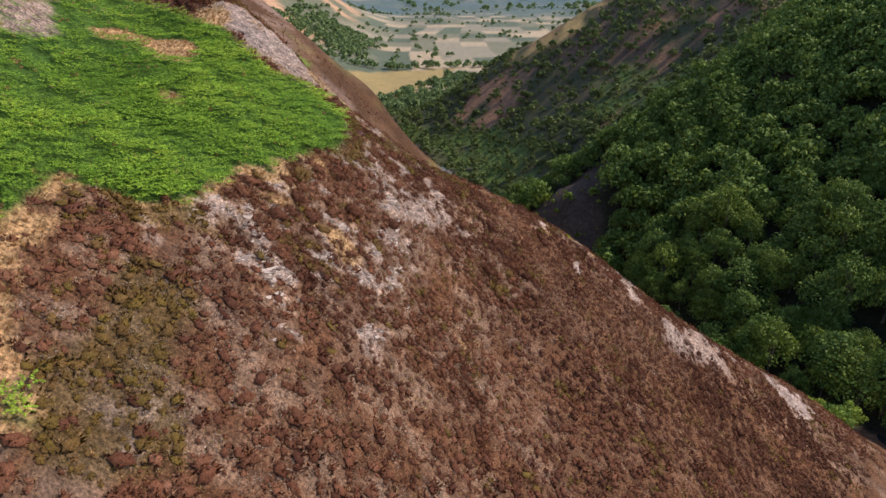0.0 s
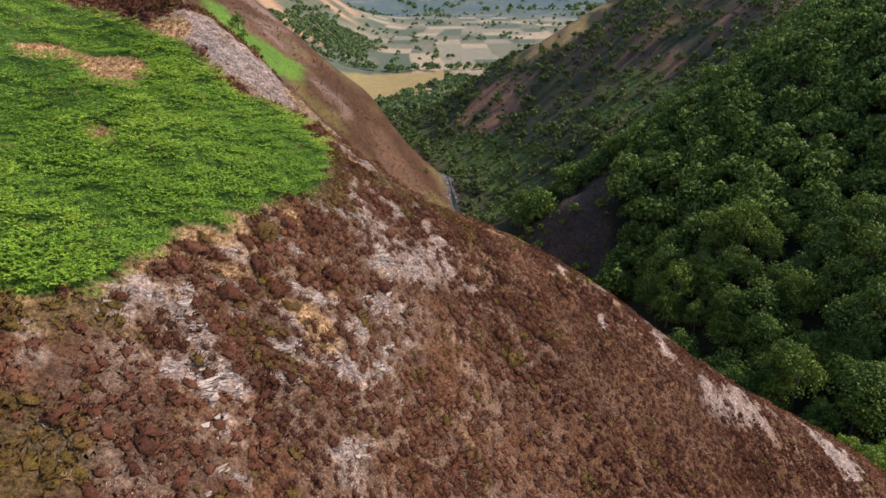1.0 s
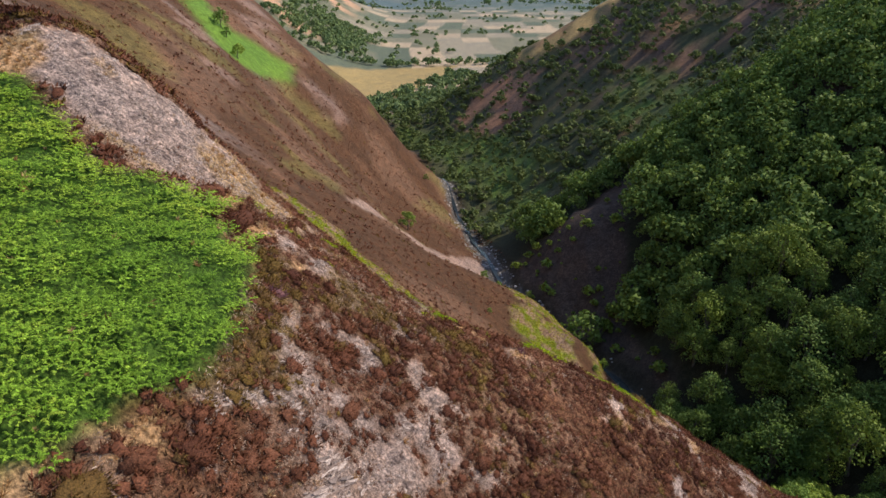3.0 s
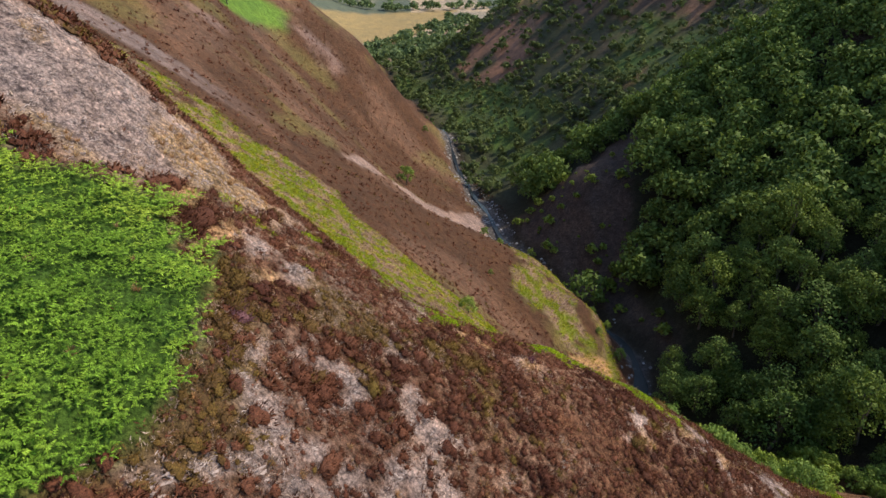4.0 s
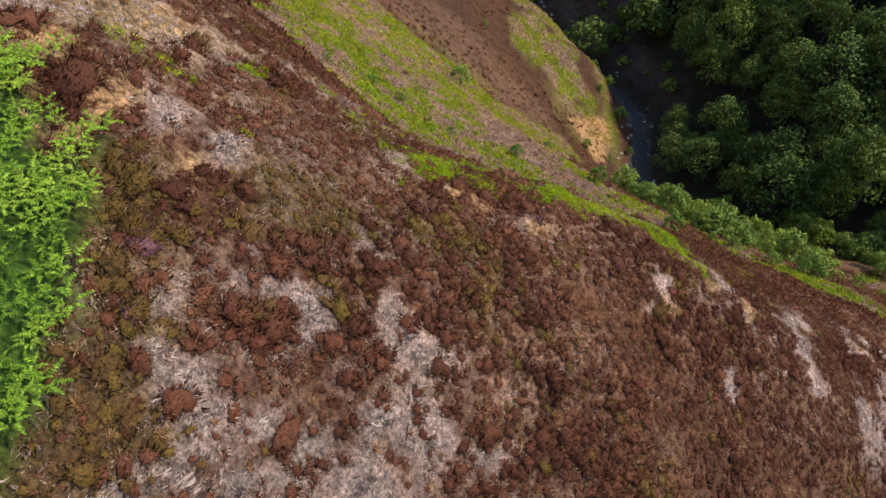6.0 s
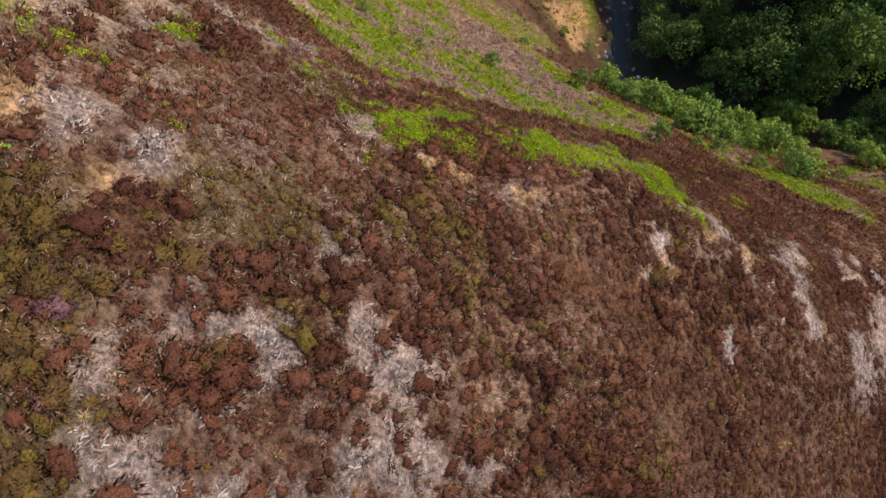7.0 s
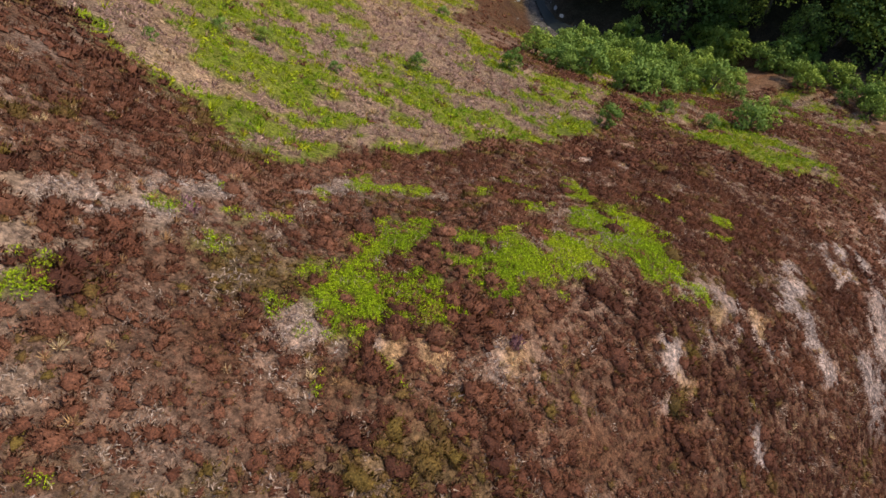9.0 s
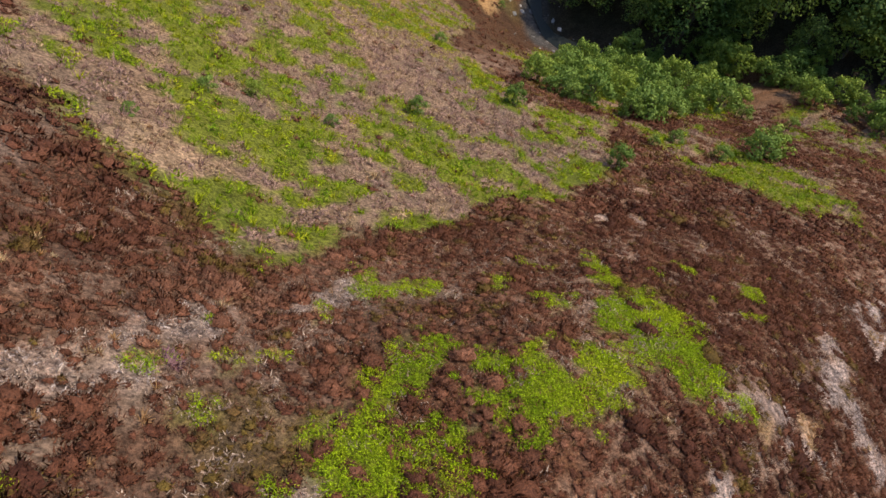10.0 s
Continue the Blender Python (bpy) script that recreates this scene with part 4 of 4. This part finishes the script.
    return np.vstack([verts, v]), np.vstack([faces, n + np.arange(3 * shoots).reshape(-1, 3)]), shade, soft


def build_heather():
    near, mid, crag = (-10, 26, 48, 74), (-32, 62, 14, 100), (-13, 3, 32, 48)
    small = [bush_template(54, s, 0.4, 0.06) for s in range(14)]
    large = [bush_template(150, s + 20, 0.26, 0.04, 2) for s in range(12)]
    plain = [bush_template(21, s + 40, 0.38, 0.11) for s in range(14)]
    coarse = [bush_template(12, s + 60, 0.6, 0.2) for s in range(6)]
    loose = [sprig_template(16, s + 80) for s in range(6)]
    sets = []
    for kind, gap, box, lo, hi in ((small, 0.305, near, 0.12, 0.30), (large, 0.72, near, 0.26, 0.52), (small, 0.4, crag, 0.15, 0.44), (plain, 0.46, mid, 0.18, 0.52), (coarse, 1.1, (-60, 30, 98, 140), 0.15, 0.45), (coarse, 2.0, (-110, 20, 140, 290), 0.2, 0.55),
                                   (loose, 0.33, near, 0.16, 0.28), (loose, 0.62, mid, 0.25, 0.42)):
        x, y = scatter(*box, gap, 0.7)
        tint, thick, bare, c = heath(x, y)
        thick = thick * (1 - 0.85 * step(0, 6, x - 0.7 * y)) * (0.4 + 0.6 * step(15, 18, y))
        if kind is large:
            thick = thick * step(-0.5, 0.4, fbm(x, y, 3, 2, 58)) * 0.8
        if kind is loose:
            thick = np.maximum(thick, 0.15 * c["slate"] * (1 - c["scree"]))
        ok = chance(len(x)) < thick
        if box is mid:
            ok &= ~((x > near[0]) & (x < near[1]) & (y > near[2]) & (y < near[3]))
            ok &= (kind is loose) | ~((x > crag[0]) & (x < crag[1]) & (y > crag[2]) & (y < crag[3]))
        x, y, tint = x[ok], y[ok], tint[ok]
        size = lo + (hi - lo) * np.clip(chance(len(x)) ** 1.7 + 0.3 * fbm(x, y, 3, 2, 58), 0, 1.1)
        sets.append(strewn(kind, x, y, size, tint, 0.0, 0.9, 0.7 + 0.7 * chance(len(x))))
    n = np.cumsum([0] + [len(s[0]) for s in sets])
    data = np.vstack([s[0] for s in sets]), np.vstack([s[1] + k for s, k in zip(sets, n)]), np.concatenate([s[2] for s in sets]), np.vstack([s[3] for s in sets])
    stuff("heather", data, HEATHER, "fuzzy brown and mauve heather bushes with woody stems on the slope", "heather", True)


BUSHES = [(-9, 42, 1.0, 1), (-9.4, 40.4, 0.55, 0), (-11, 37.5, 0.65, 0), (-8.7, 39.4, 0.75, 0), (-8.7, 40.7, 0.45, 0), (-8.1, 43.7, 0.55, 0), (-7, 44.6, 0.85, 0), (-5.8, 42.8, 0.9, 0),
          (-7, 41, 0.7, 0), (-7.9, 38.7, 0.75, 0), (-9.3, 36.5, 0.8, 0), (-11, 36.1, 0.8, 0), (-8.8, 37.6, 0.65, 0), (-7.2, 38.5, 0.5, 1), (-3.4, 49.9, 0.6, 0), (-3.4, 45.3, 0.65, 0),
          (-7.7, 37.5, 0.4, 0), (-10.8, 38.6, 0.45, 1), (-8.9, 57.3, 0.8, 0), (-0.6, 63.1, 0.45, 0), (0, 62.5, 0.35, 0), (1.2, 61.6, 0.45, 0), (3, 62.5, 0.5, 0), (4.8, 64.3, 0.4, 0)]


def build_bushes():
    """The larger bushes that stand alone on the outcrop, by the dry grass and among the bilberry."""
    for i, (px, py, radius, olive) in enumerate(BUSHES):
        x, y = np.array([px]), np.array([py])
        tint = np.array([0.88 if olive else 0.2 + 0.12 * (i % 3)])
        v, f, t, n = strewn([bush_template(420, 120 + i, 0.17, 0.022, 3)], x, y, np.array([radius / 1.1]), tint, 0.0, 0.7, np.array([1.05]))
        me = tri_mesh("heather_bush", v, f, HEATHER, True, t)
        me.attributes.new("custom_normal", "FLOAT_VECTOR", "POINT").data.foreach_set("vector", np.ascontiguousarray(n, np.float32).ravel())
        label = "round olive-green heather bush on the slate outcrop" if olive else "round dark brown heather bush standing apart"
        tagged(new("heather_bush", me), label, "heather", "larger heather bushes")


def build_bracken():
    t = [frond_template(6, 7, s, 1.0, 0.5, 0.18) for s in range(10)]
    x, y = scatter(-38, -4, 18, 66, 0.34, 0.8)
    c = cover(x, y)
    lump = fbm(x, y, 1.5, 3, 102)
    ok = chance(len(x)) < c["bracken"] * (1 - c["dry"]) * (1 - 0.85 * c["pale"]) * (0.45 + 0.55 * step(-24, -18, x)) * (0.8 + 0.2 * step(-0.6, -0.1, lump))
    x, y, lump = x[ok], y[ok], lump[ok]
    # The lump term darkens the dips between clumps: shade put into the tint.
    tint = np.clip(0.45 + 0.25 * fbm(x, y, 5, 3, 54) + 0.16 * lump + 0.5 * (chance(len(x)) - 0.5), 0, 1)
    size = (0.36 + 0.36 * chance(len(x))) * (1 + 0.25 * lump)
    stuff("bracken", strewn(t, x, y, size, tint, 0.05, 0.3, None, (0.0, 2 * np.pi), 0.2 + 0.14 * lump), BRACKEN_LEAF, "dense bright green bracken fronds on the hillside", "bracken")


def build_bilberry():
    t = [leaf_mound(60, s) for s in range(5)]
    x, y = scatter(-9, 22, 56, 71, 0.17)
    c = cover(x, y)
    ok = chance(len(x)) < c["bilberry"]
    x, y = x[ok], y[ok]
    tint = np.clip(0.5 + 0.3 * fbm(x, y, 2, 3, 55) + 0.3 * (chance(len(x)) - 0.5), 0, 1)
    stuff("bilberry", strewn(t, x, y, 0.16 + 0.1 * chance(len(x)), tint, 0.0, 0.8), BILBERRY_LEAF, "low bright yellow-green bilberry carpet on the crest", "bilberry")


def build_herbs():
    t = [leaf_mound(32, s + 9, 0.24, 0.55) for s in range(4)] + [grass_tuft(18, s) for s in range(3)]
    x, y = scatter(-48, 70, 66, 200, 0.54)
    c = cover(x, y)
    ok = chance(len(x)) < c["herbs"] * 0.92
    x, y = x[ok], y[ok]
    n = herb_patches(x, y)
    tint = np.where(n + 0.5 * (chance(len(x)) - 0.5) > 0.1, 0.66 + 0.34 * chance(len(x)) - 0.16 * step(92, 104, y), 0.02 + 0.42 * chance(len(x)) + 0.1 * n + 0.12 * step(90, 104, y))
    stuff("gully_plants", strewn(t, x, y, 0.26 + 0.28 * chance(len(x)), np.clip(tint, 0, 1), 0.05, 0.7), HERB_LEAF,
          "yellow-green moor plants and faded lilac heather in the gully", "moor plants")


def build_dry_grass():
    t = [grass_tuft(32, s + 30) for s in range(5)]
    x, y = scatter(-32, 40, 14, 80, 0.3)
    c = cover(x, y)
    ok = chance(len(x)) < np.maximum(np.maximum(0.9 * c["dry"], 0.75 * c["scree"] * step(-0.05, 0.3, straw_bands(x, y))), 0.015 + 0.22 * step(0.45, 0.75, fbm(x, y, 1.3, 3, 59)))
    x, y = x[ok], y[ok]
    stuff("dry_grass", strewn(t, x, y, 0.14 + 0.16 * chance(len(x)), chance(len(x)), 0.03, 0.7), DRY_LEAF, "tufts of bleached straw-coloured grass", "grass")


def build_bleached():
    t = [sprig_template(22, s + 80)[:2] for s in range(6)]
    x, y = scatter(-16, 26, 20, 74, 0.27)
    c = cover(x, y)
    bare = np.maximum(c["pale"], (0.06 + 0.25 * step(0.1, 0.6, fbm(x, y, 1.6, 3, 127))) * (1 - 0.7 * step(4, 9, x) * step(62, 57, y)))
    bare = np.maximum(bare, 0.55 * step(-0.3, -0.6, fbm(x, y, 1.4, 4, 53)) * (1 - 0.85 * step(4, 9, x) * step(60, 56, y)))
    bare = np.maximum(bare, 0.35 * c["slate"] * step(0.1, 0.4, fbm(x, y, 2.0, 3, 65)))
    ok = chance(len(x)) < bare * (1 - np.maximum.reduce([c["bracken"], c["herbs"], c["east"], c["dry"]]))
    x, y = x[ok], y[ok]
    stuff("bleached_stalks", strewn(t, x, y, 0.18 + 0.14 * chance(len(x)), chance(len(x)), 0.0, 0.8), BLEACHED, "bleached dead heather stalks lying on bare ground", "stalks")


def build_slates():
    t = [flake_template(s) for s in range(12)]
    x, y = scatter(-22, 40, 26, 72, 0.19)
    c = cover(x, y)
    ok = chance(len(x)) < np.maximum(c["slate"], 0.8 * c["pale"])
    x, y = x[ok], y[ok]
    lift = slate_relief(x, y, c["slate"][ok])
    u, w = scatter(-22, 40, 26, 72, 0.27)
    c = cover(u, w)
    ok = chance(len(u)) < c["slate"] * (0.9 - 0.75 * c["scree"]) * step(51, 47, w) * step(-0.5, -0.1, fbm(u, w, 1.7, 3, 64))
    u, w = u[ok], w[ok]
    ledges = strewn([ledge_template(s) for s in range(10)], u, w, 0.13 + (0.06 + 0.36 * chance(len(u)) ** 1.6) * step(52, 46, w), chance(len(u)), 0.0, 0.9, None, (0.55, 1.05), slate_relief(u, w, c["slate"][ok]))
    stuff("slate_ledges", ledges, SLATE, "broken ledges of cleaved grey-pink slate", "rock")
    stuff("slate_rubble", strewn(t, x, y, 0.07 + 0.08 * chance(len(x)) ** 2, chance(len(x)), 0.0, 0.9, None, (0.3, 1.9), lift), SLATE, "loose grey slate rubble on the outcrop", "rubble")


def build_flowers():
    """The few heather plants that are in full flower."""
    for i, (px, py) in enumerate([(-6.6, 53.7), (-6.3, 51.2), (-6.4, 53.0), (-3.6, 66.0), (4.2, 60.5)]):
        x, y = np.array([px]), np.array([py])
        v, f, t, n = strewn([bush_template(110, 90 + i, 0.45, 0.07, 2)], x, y, 0.26 + 0.1 * chance(1), chance(1), 0.0, 0.8)
        me = tri_mesh("flowering_heather", v, f, FLOWER, True, t)
        tagged(new("flowering_heather", me), "small heather plant covered in pinkish-purple flowers", "heather", "heather in flower")


build_heather()
build_bushes()
build_flowers()
build_bracken()
build_bilberry()
build_herbs()
build_dry_grass()
build_slates()
build_bleached()


# ---- the stream ----
def build_stream():
    pts = []
    for (ax, ay, _), (bx, by, _) in zip(STREAM, STREAM[1:]):
        k = max(2, int(math.hypot(bx - ax, by - ay) / 4))
        pts += [(ax + (bx - ax) * i / k, ay + (by - ay) * i / k) for i in range(k)]
    p = np.array(pts)
    p = p[(p[:, 1] > 92) & (p[:, 1] < 330)]
    for _ in range(3):
        p[1:-1] = (p[:-2] + 2 * p[1:-1] + p[2:]) / 4
    d = np.gradient(p, axis=0)
    d /= np.linalg.norm(d, axis=1)[:, None]
    w = np.column_stack([-d[:, 1], d[:, 0]]) * ((1.0 + 0.4 * np.sin(np.arange(len(p)) * 1.7)) * (1 - 0.45 * step(208, 222, p[:, 1])))[:, None]
    z = land(p[:, 0], p[:, 1])
    for _ in range(4):
        z[1:-1] = (z[:-2] + 2 * z[1:-1] + z[2:]) / 4
    z = z + 0.35
    n = len(p)
    v = np.vstack([np.column_stack([p - w, z]), np.column_stack([p, z]), np.column_stack([p + w, z])])
    f = [(r * n + i, r * n + i + 1, (r + 1) * n + i + 1, (r + 1) * n + i) for r in (0, 1) for i in range(n - 1)]
    tagged(new("stream", tri_mesh("stream", v, np.array(f), WATER, True)), "shallow stony stream in the valley bottom", "stream", kind="structure")
    t = [boulder_template(s) for s in range(6)]
    x, y = scatter(-10, 60, 118, 325, 0.9)
    dd = stream_distance(x, y)
    ok = (dd < 4.5) & (chance(len(x)) < (0.25 + 0.55 * step(190, 200, y)) * step(-0.5, 0.1, fbm(x, y, 12, 2, 68)))
    x, y = x[ok], y[ok]
    stuff("stream_boulders", strewn(t, x, y, 0.12 + 0.6 * chance(len(x)) ** 4, chance(len(x)), 0.3, 0.2), COBBLE, "pale grey boulders and cobbles along the stream", "boulders")


build_stream()


# ---- trees ----
def limb(bm, a, b, ra, rb, sides=6):
    a, b = Vector(a), Vector(b)
    q = (b - a).to_track_quat("Z", "Y")
    rings = []
    for p, r in ((a, ra), (b, rb)):
        rings.append([bm.verts.new(p + q @ Vector((r * math.cos(2 * math.pi * i / sides), r * math.sin(2 * math.pi * i / sides), 0))) for i in range(sides)])
    for i in range(sides):
        bm.faces.new((rings[0][i], rings[0][(i + 1) % sides], rings[1][(i + 1) % sides], rings[1][i]))


def crown_leaves(lobes, leaves, leaf, seed):
    """Leaf sprays set round the lobes of a crown, and their soft normals. lobes: centre and radius."""
    r = np.random.default_rng(seed)
    vs, ns = [], []
    for (cx, cy, cz, rad) in lobes:
        d = r.normal(size=(leaves, 3))
        d[:, 2] = d[:, 2] * 0.9 + 0.25
        d /= np.linalg.norm(d, axis=1)[:, None]
        c = np.array([cx, cy, cz]) + d * np.array([1, 1, 0.85]) * rad * r.uniform(0.55, 1.08, (leaves, 1))
        n = d + r.normal(size=(leaves, 3)) * 0.4
        n /= np.linalg.norm(n, axis=1)[:, None]
        u = np.cross(n, r.normal(size=(leaves, 3)))
        u /= np.linalg.norm(u, axis=1)[:, None] + 1e-9
        w = np.cross(n, u)
        s = leaf * r.uniform(0.6, 1.35, (leaves, 1))
        bend = n * s * 0.35
        vs.append(np.stack([c - u * s - bend, c + u * s - bend, c + w * s * 1.3], 1).reshape(-1, 3))
        q = 0.8 * d + 0.45 * n
        ns.append(np.repeat(q / np.linalg.norm(q, axis=1)[:, None], 3, 0))
    return np.vstack(vs), np.vstack(ns)


def crown_mesh(name, lobes, leaves, leaf, mat, seed):
    v, n = crown_leaves(lobes, leaves, leaf, seed)
    me = tri_mesh(name, v, np.arange(len(v)).reshape(-1, 3), mat, True)
    me.attributes.new("custom_normal", "FLOAT_VECTOR", "POINT").data.foreach_set("vector", np.ascontiguousarray(n, np.float32).ravel())
    return me


def tree(kind, height, wide, seed, lobes, leaves, leaf, mat, label, low=0.35):
    r = random.Random(seed)
    top = tagged(new(kind), label, "tree" if height > 3.6 else "shrub")
    bm = bmesh.new()
    th = height * low
    bend = (r.uniform(-0.4, 0.4), r.uniform(-0.4, 0.4))
    limb(bm, (0, 0, -1.0), (bend[0] * 0.4, bend[1] * 0.4, th * 0.6), 0.035 * height, 0.028 * height)
    limb(bm, (bend[0] * 0.4, bend[1] * 0.4, th * 0.6), (bend[0], bend[1], th * 1.3), 0.028 * height, 0.02 * height)
    places = []
    for i in range(lobes):
        a = 2.399 * i + r.uniform(-0.4, 0.4)
        k = math.sqrt((i + 0.4) / lobes)
        rad = wide * r.uniform(0.12, 0.21)
        x, y = wide * 0.5 * k * math.cos(a) * 0.85, wide * 0.5 * k * math.sin(a) * 0.85
        z = th + (height - th) * (0.22 + 0.62 * (1 - k * k) + r.uniform(-0.14, 0.14))
        places.append((x, y, z, rad))
        if i < 7:
            limb(bm, (bend[0], bend[1], th * r.uniform(0.9, 1.25)), (x * 0.8, y * 0.8, z - rad * 0.2), 0.014 * height, 0.005 * height, 4)
    part("trunk", from_bmesh("trunk", bm, BARK, True), top)
    part("crown", crown_mesh("crown", places, leaves, leaf, mat, seed), top)
    return top


def set_trees(templates, spots, group):
    """Copies of the templates on the ground, each turned and scaled; the templates themselves take the first places."""
    r = random.Random(len(spots))
    for i, (x, y, s) in enumerate(spots):
        m = pose(x, y, float(land(np.array([x]), np.array([y]))[0]) - 0.1, r.uniform(-4, 4), r.uniform(-4, 4), r.uniform(0, 360)) @ Matrix.Diagonal((s, s, s * r.uniform(0.85, 1.15), 1))
        if i < len(templates):
            templates[i].matrix_basis = m
            tagged(templates[i], group=group)
        else:
            tagged(copy_thing(templates[i % len(templates)], m), group=group)


def build_oaks():
    oaks = [tree("oak_tree", 10.5, 9.5, s, 34, 60, 0.23, OAK_LEAF, "broad dark green oak on the shaded valley side", 0.16) for s in range(6)]
    x, y = scatter(27, 175, 92, 250, 4.3, 0.6)
    c = cover(x, y)
    d = stream_distance(x, y)
    up = land(x, y, False)
    ok = (c["east_side"] > 0.7) & (c["cliff"] < 0.3) & (d > np.where(y < 122, 1.8, np.where(y < 168, 4.6, 2.6))) & (chance(len(x)) < 0.95) & (x < 40 + 0.75 * (y - 20)) & (up < 88)
    x, y = x[ok], y[ok]
    order = np.argsort(y + 0.3 * x)
    spots = [(float(x[i]), float(y[i]), float(0.6 + 0.55 * chance(1)[0])) for i in order]
    set_trees(oaks, spots[:200], "oaks of the hanging wood")
    return spots[200:]


def build_far_wood(upper):
    """The smaller trees far along the valley sides and on the valley floor."""
    def crowns(many, lobes, wide, leaves, leaf, seed):
        out = []
        for s in range(many):
            lob = [(0.42 * math.cos(2.4 * i) * math.sqrt(i / lobes), 0.42 * math.sin(2.4 * i) * math.sqrt(i / lobes), 0.35 + 0.42 * (1 - i / lobes), wide) for i in range(lobes)]
            v, n = crown_leaves(lob, leaves, leaf, s + seed)
            out.append((v, np.arange(len(v)).reshape(-1, 3), np.zeros(len(v)), n))
        return out
    t, t2, t3 = crowns(6, 7, 0.3, 9, 0.19, 0), crowns(5, 16, 0.19, 24, 0.054, 50), crowns(6, 8, 0.27, 10, 0.15, 80)
    x, y, size = (np.array([p[i] for p in upper]) for i in range(3))
    stuff("upper_woods", strewn(t2, x, y, 10.0 * size, chance(len(x)), 0.0, 0.0), OAK_LEAF, "dark green oak canopy higher on the shaded valley side", "woods", True)
    x, y = scatter(-60, 260, 225, 560, 3.7, 0.9)
    c = cover(x, y)
    d = stream_distance(x, y)
    dens = 0.45 + 0.45 * step(-0.3, 0.3, fbm(x, y, 32, 3, 70)) + 0.4 * step(40, 10, d)
    ok = (c["east_side"] > 0.6) & (c["cliff"] < 0.3) & (chance(len(x)) < dens * (1 - 0.93 * c["sand"]) * (1 + 0.4 * c["green"]) * (1 - 0.75 * c["rust"])) & (d > 1.5) & ((y > 250) | (x > 165)) & (x - 0.75 * y < 60)
    x, y = x[ok], y[ok]
    stuff("slope_woods", strewn(t3, x, y, (1.6 + 3.6 * chance(len(x)) ** 2) * (1 - 0.3 * c["green"][ok]), chance(len(x)), 0.0, 0.0), SLOPE_LEAF, "scattered small green trees on the far slope", "woods", True)
    x, y = scatter(18, 64, 138, 238, 2.4, 0.7)
    c = cover(x, y)
    ok = (c["cliff"] > 0.5) & (c["east"] > 0.5) & (chance(len(x)) < 0.16 + 0.5 * step(0.0, 0.4, fbm(x, y, 9, 3, 129)))
    x, y = x[ok], y[ok]
    stuff("hollow_scrub", strewn(t3, x, y, 0.7 + 2.9 * chance(len(x)) ** 2, chance(len(x)), 0.0, 0.0), OAK_LEAF, "thin dark scrub on the bare earth of the hollow", "scrub", True)
    xs, ys, size = [], [], []
    x, y = scatter(-260, 260, 560, 1300, 11)
    belt = np.maximum.reduce([step(18, 6, np.abs(y - 965 - 0.2 * x)), step(25, 5, line_distance(x, y, [(-50, 520), (-70, 640), (-40, 700), (20, 850)])),
                              0.95 * step(-95, -125, x + 0.03 * (y - 1000)) * step(960, 1020, y) * step(-260, -200, x), step(60, 30, line_distance(x, y, [(-30, 600), (40, 700), (80, 800)]))])
    ok = chance(len(x)) < 0.85 * belt
    xs.append(x[ok]), ys.append(y[ok]), size.append(7 + 5 * chance(ok.sum()))
    x, y = scatter(-700, 800, 1040, 2800, 22)
    ok = chance(len(x)) < 0.02 + 0.5 * step(0.3, 0.5, fbm(x, y, 130, 3, 71)) + 0.7 * step(0.86, 0.93, 2 * np.abs(value_noise(x / 130, y / 210, 72) - 0.5))
    xs.append(x[ok]), ys.append(y[ok]), size.append(5 + 5 * chance(ok.sum()))
    x, y = scatter(-1300, 1500, 2500, 4600, 58)
    ok = chance(len(x)) < 0.05 + 0.6 * step(0.15, 0.4, fbm(x, y, 300, 4, 140))
    xs.append(x[ok]), ys.append(y[ok]), size.append(12 + 14 * chance(ok.sum()))
    x, y, size = np.concatenate(xs), np.concatenate(ys), np.concatenate(size)
    stuff("far_woods", strewn(t, x, y, size, chance(len(x)), 0.0, 0.0), FAR_LEAF, "small trees and hedgerows of the distant valley floor", "woods", True)


def build_thicket():
    kinds = [tree("birch_shrub", 3.7, 3.3, s + 30, 16, 72, 0.115, BIRCH_LEAF, "bushy light green birch scrub at the foot of the slope", 0.15) for s in range(4)]
    x, y = scatter(20, 74, 80, 122, 2.0)
    c = cover(x, y)
    ok = (inside(x, y, THICKET, 0.5, 2, 18) > 0.5) & (chance(len(x)) < 0.8)
    spots = [(float(a), float(b), float(0.5 + 0.75 * chance(1)[0])) for a, b in zip(x[ok], y[ok])]
    spots += [(3.2, 111, 1.1), (-6.4, 79.8, 0.3), (-4.2, 84.7, 0.3), (-2.2, 85.8, 0.28), (13.8, 106.4, 0.55), (20.1, 82, 0.75), (36.5, 84.6, 1.0), (38.2, 85.2, 0.9), (51.4, 93.8, 0.7), (29.9, 87.8, 0.6), (32, 84.3, 0.5), (15.8, 91.2, 0.5), (26.7, 86.6, 0.45), (1.4, 84, 0.35),
              (7.2, 87.6, 0.4), (37, 175.5, 0.9), (24, 199.5, 1.2), (31.7, 151, 0.6), (26, 132.5, 0.5), (-10.5, 222.5, 1.3), (-6.7, 295, 1.1), (-64.5, 243.5, 1.2), (-66.8, 247, 1.4), (-58.6, 233.5, 1.0), (9.5, 152.6, 0.5), (36, 139, 0.6), (35.4, 147, 0.7), (34.5, 156, 0.55), (32.6, 162, 0.8), (31, 168, 0.6), (28.5, 176, 0.75),
              (25, 183, 0.5), (22.3, 190, 0.7), (19, 196, 0.6), (15.5, 203, 0.8), (12, 212, 0.7), (30.4, 133, 0.5)]
    set_trees(kinds, spots, "birch scrub in the valley bottom")


upper_oaks = build_oaks()
build_far_wood(upper_oaks)
build_thicket()
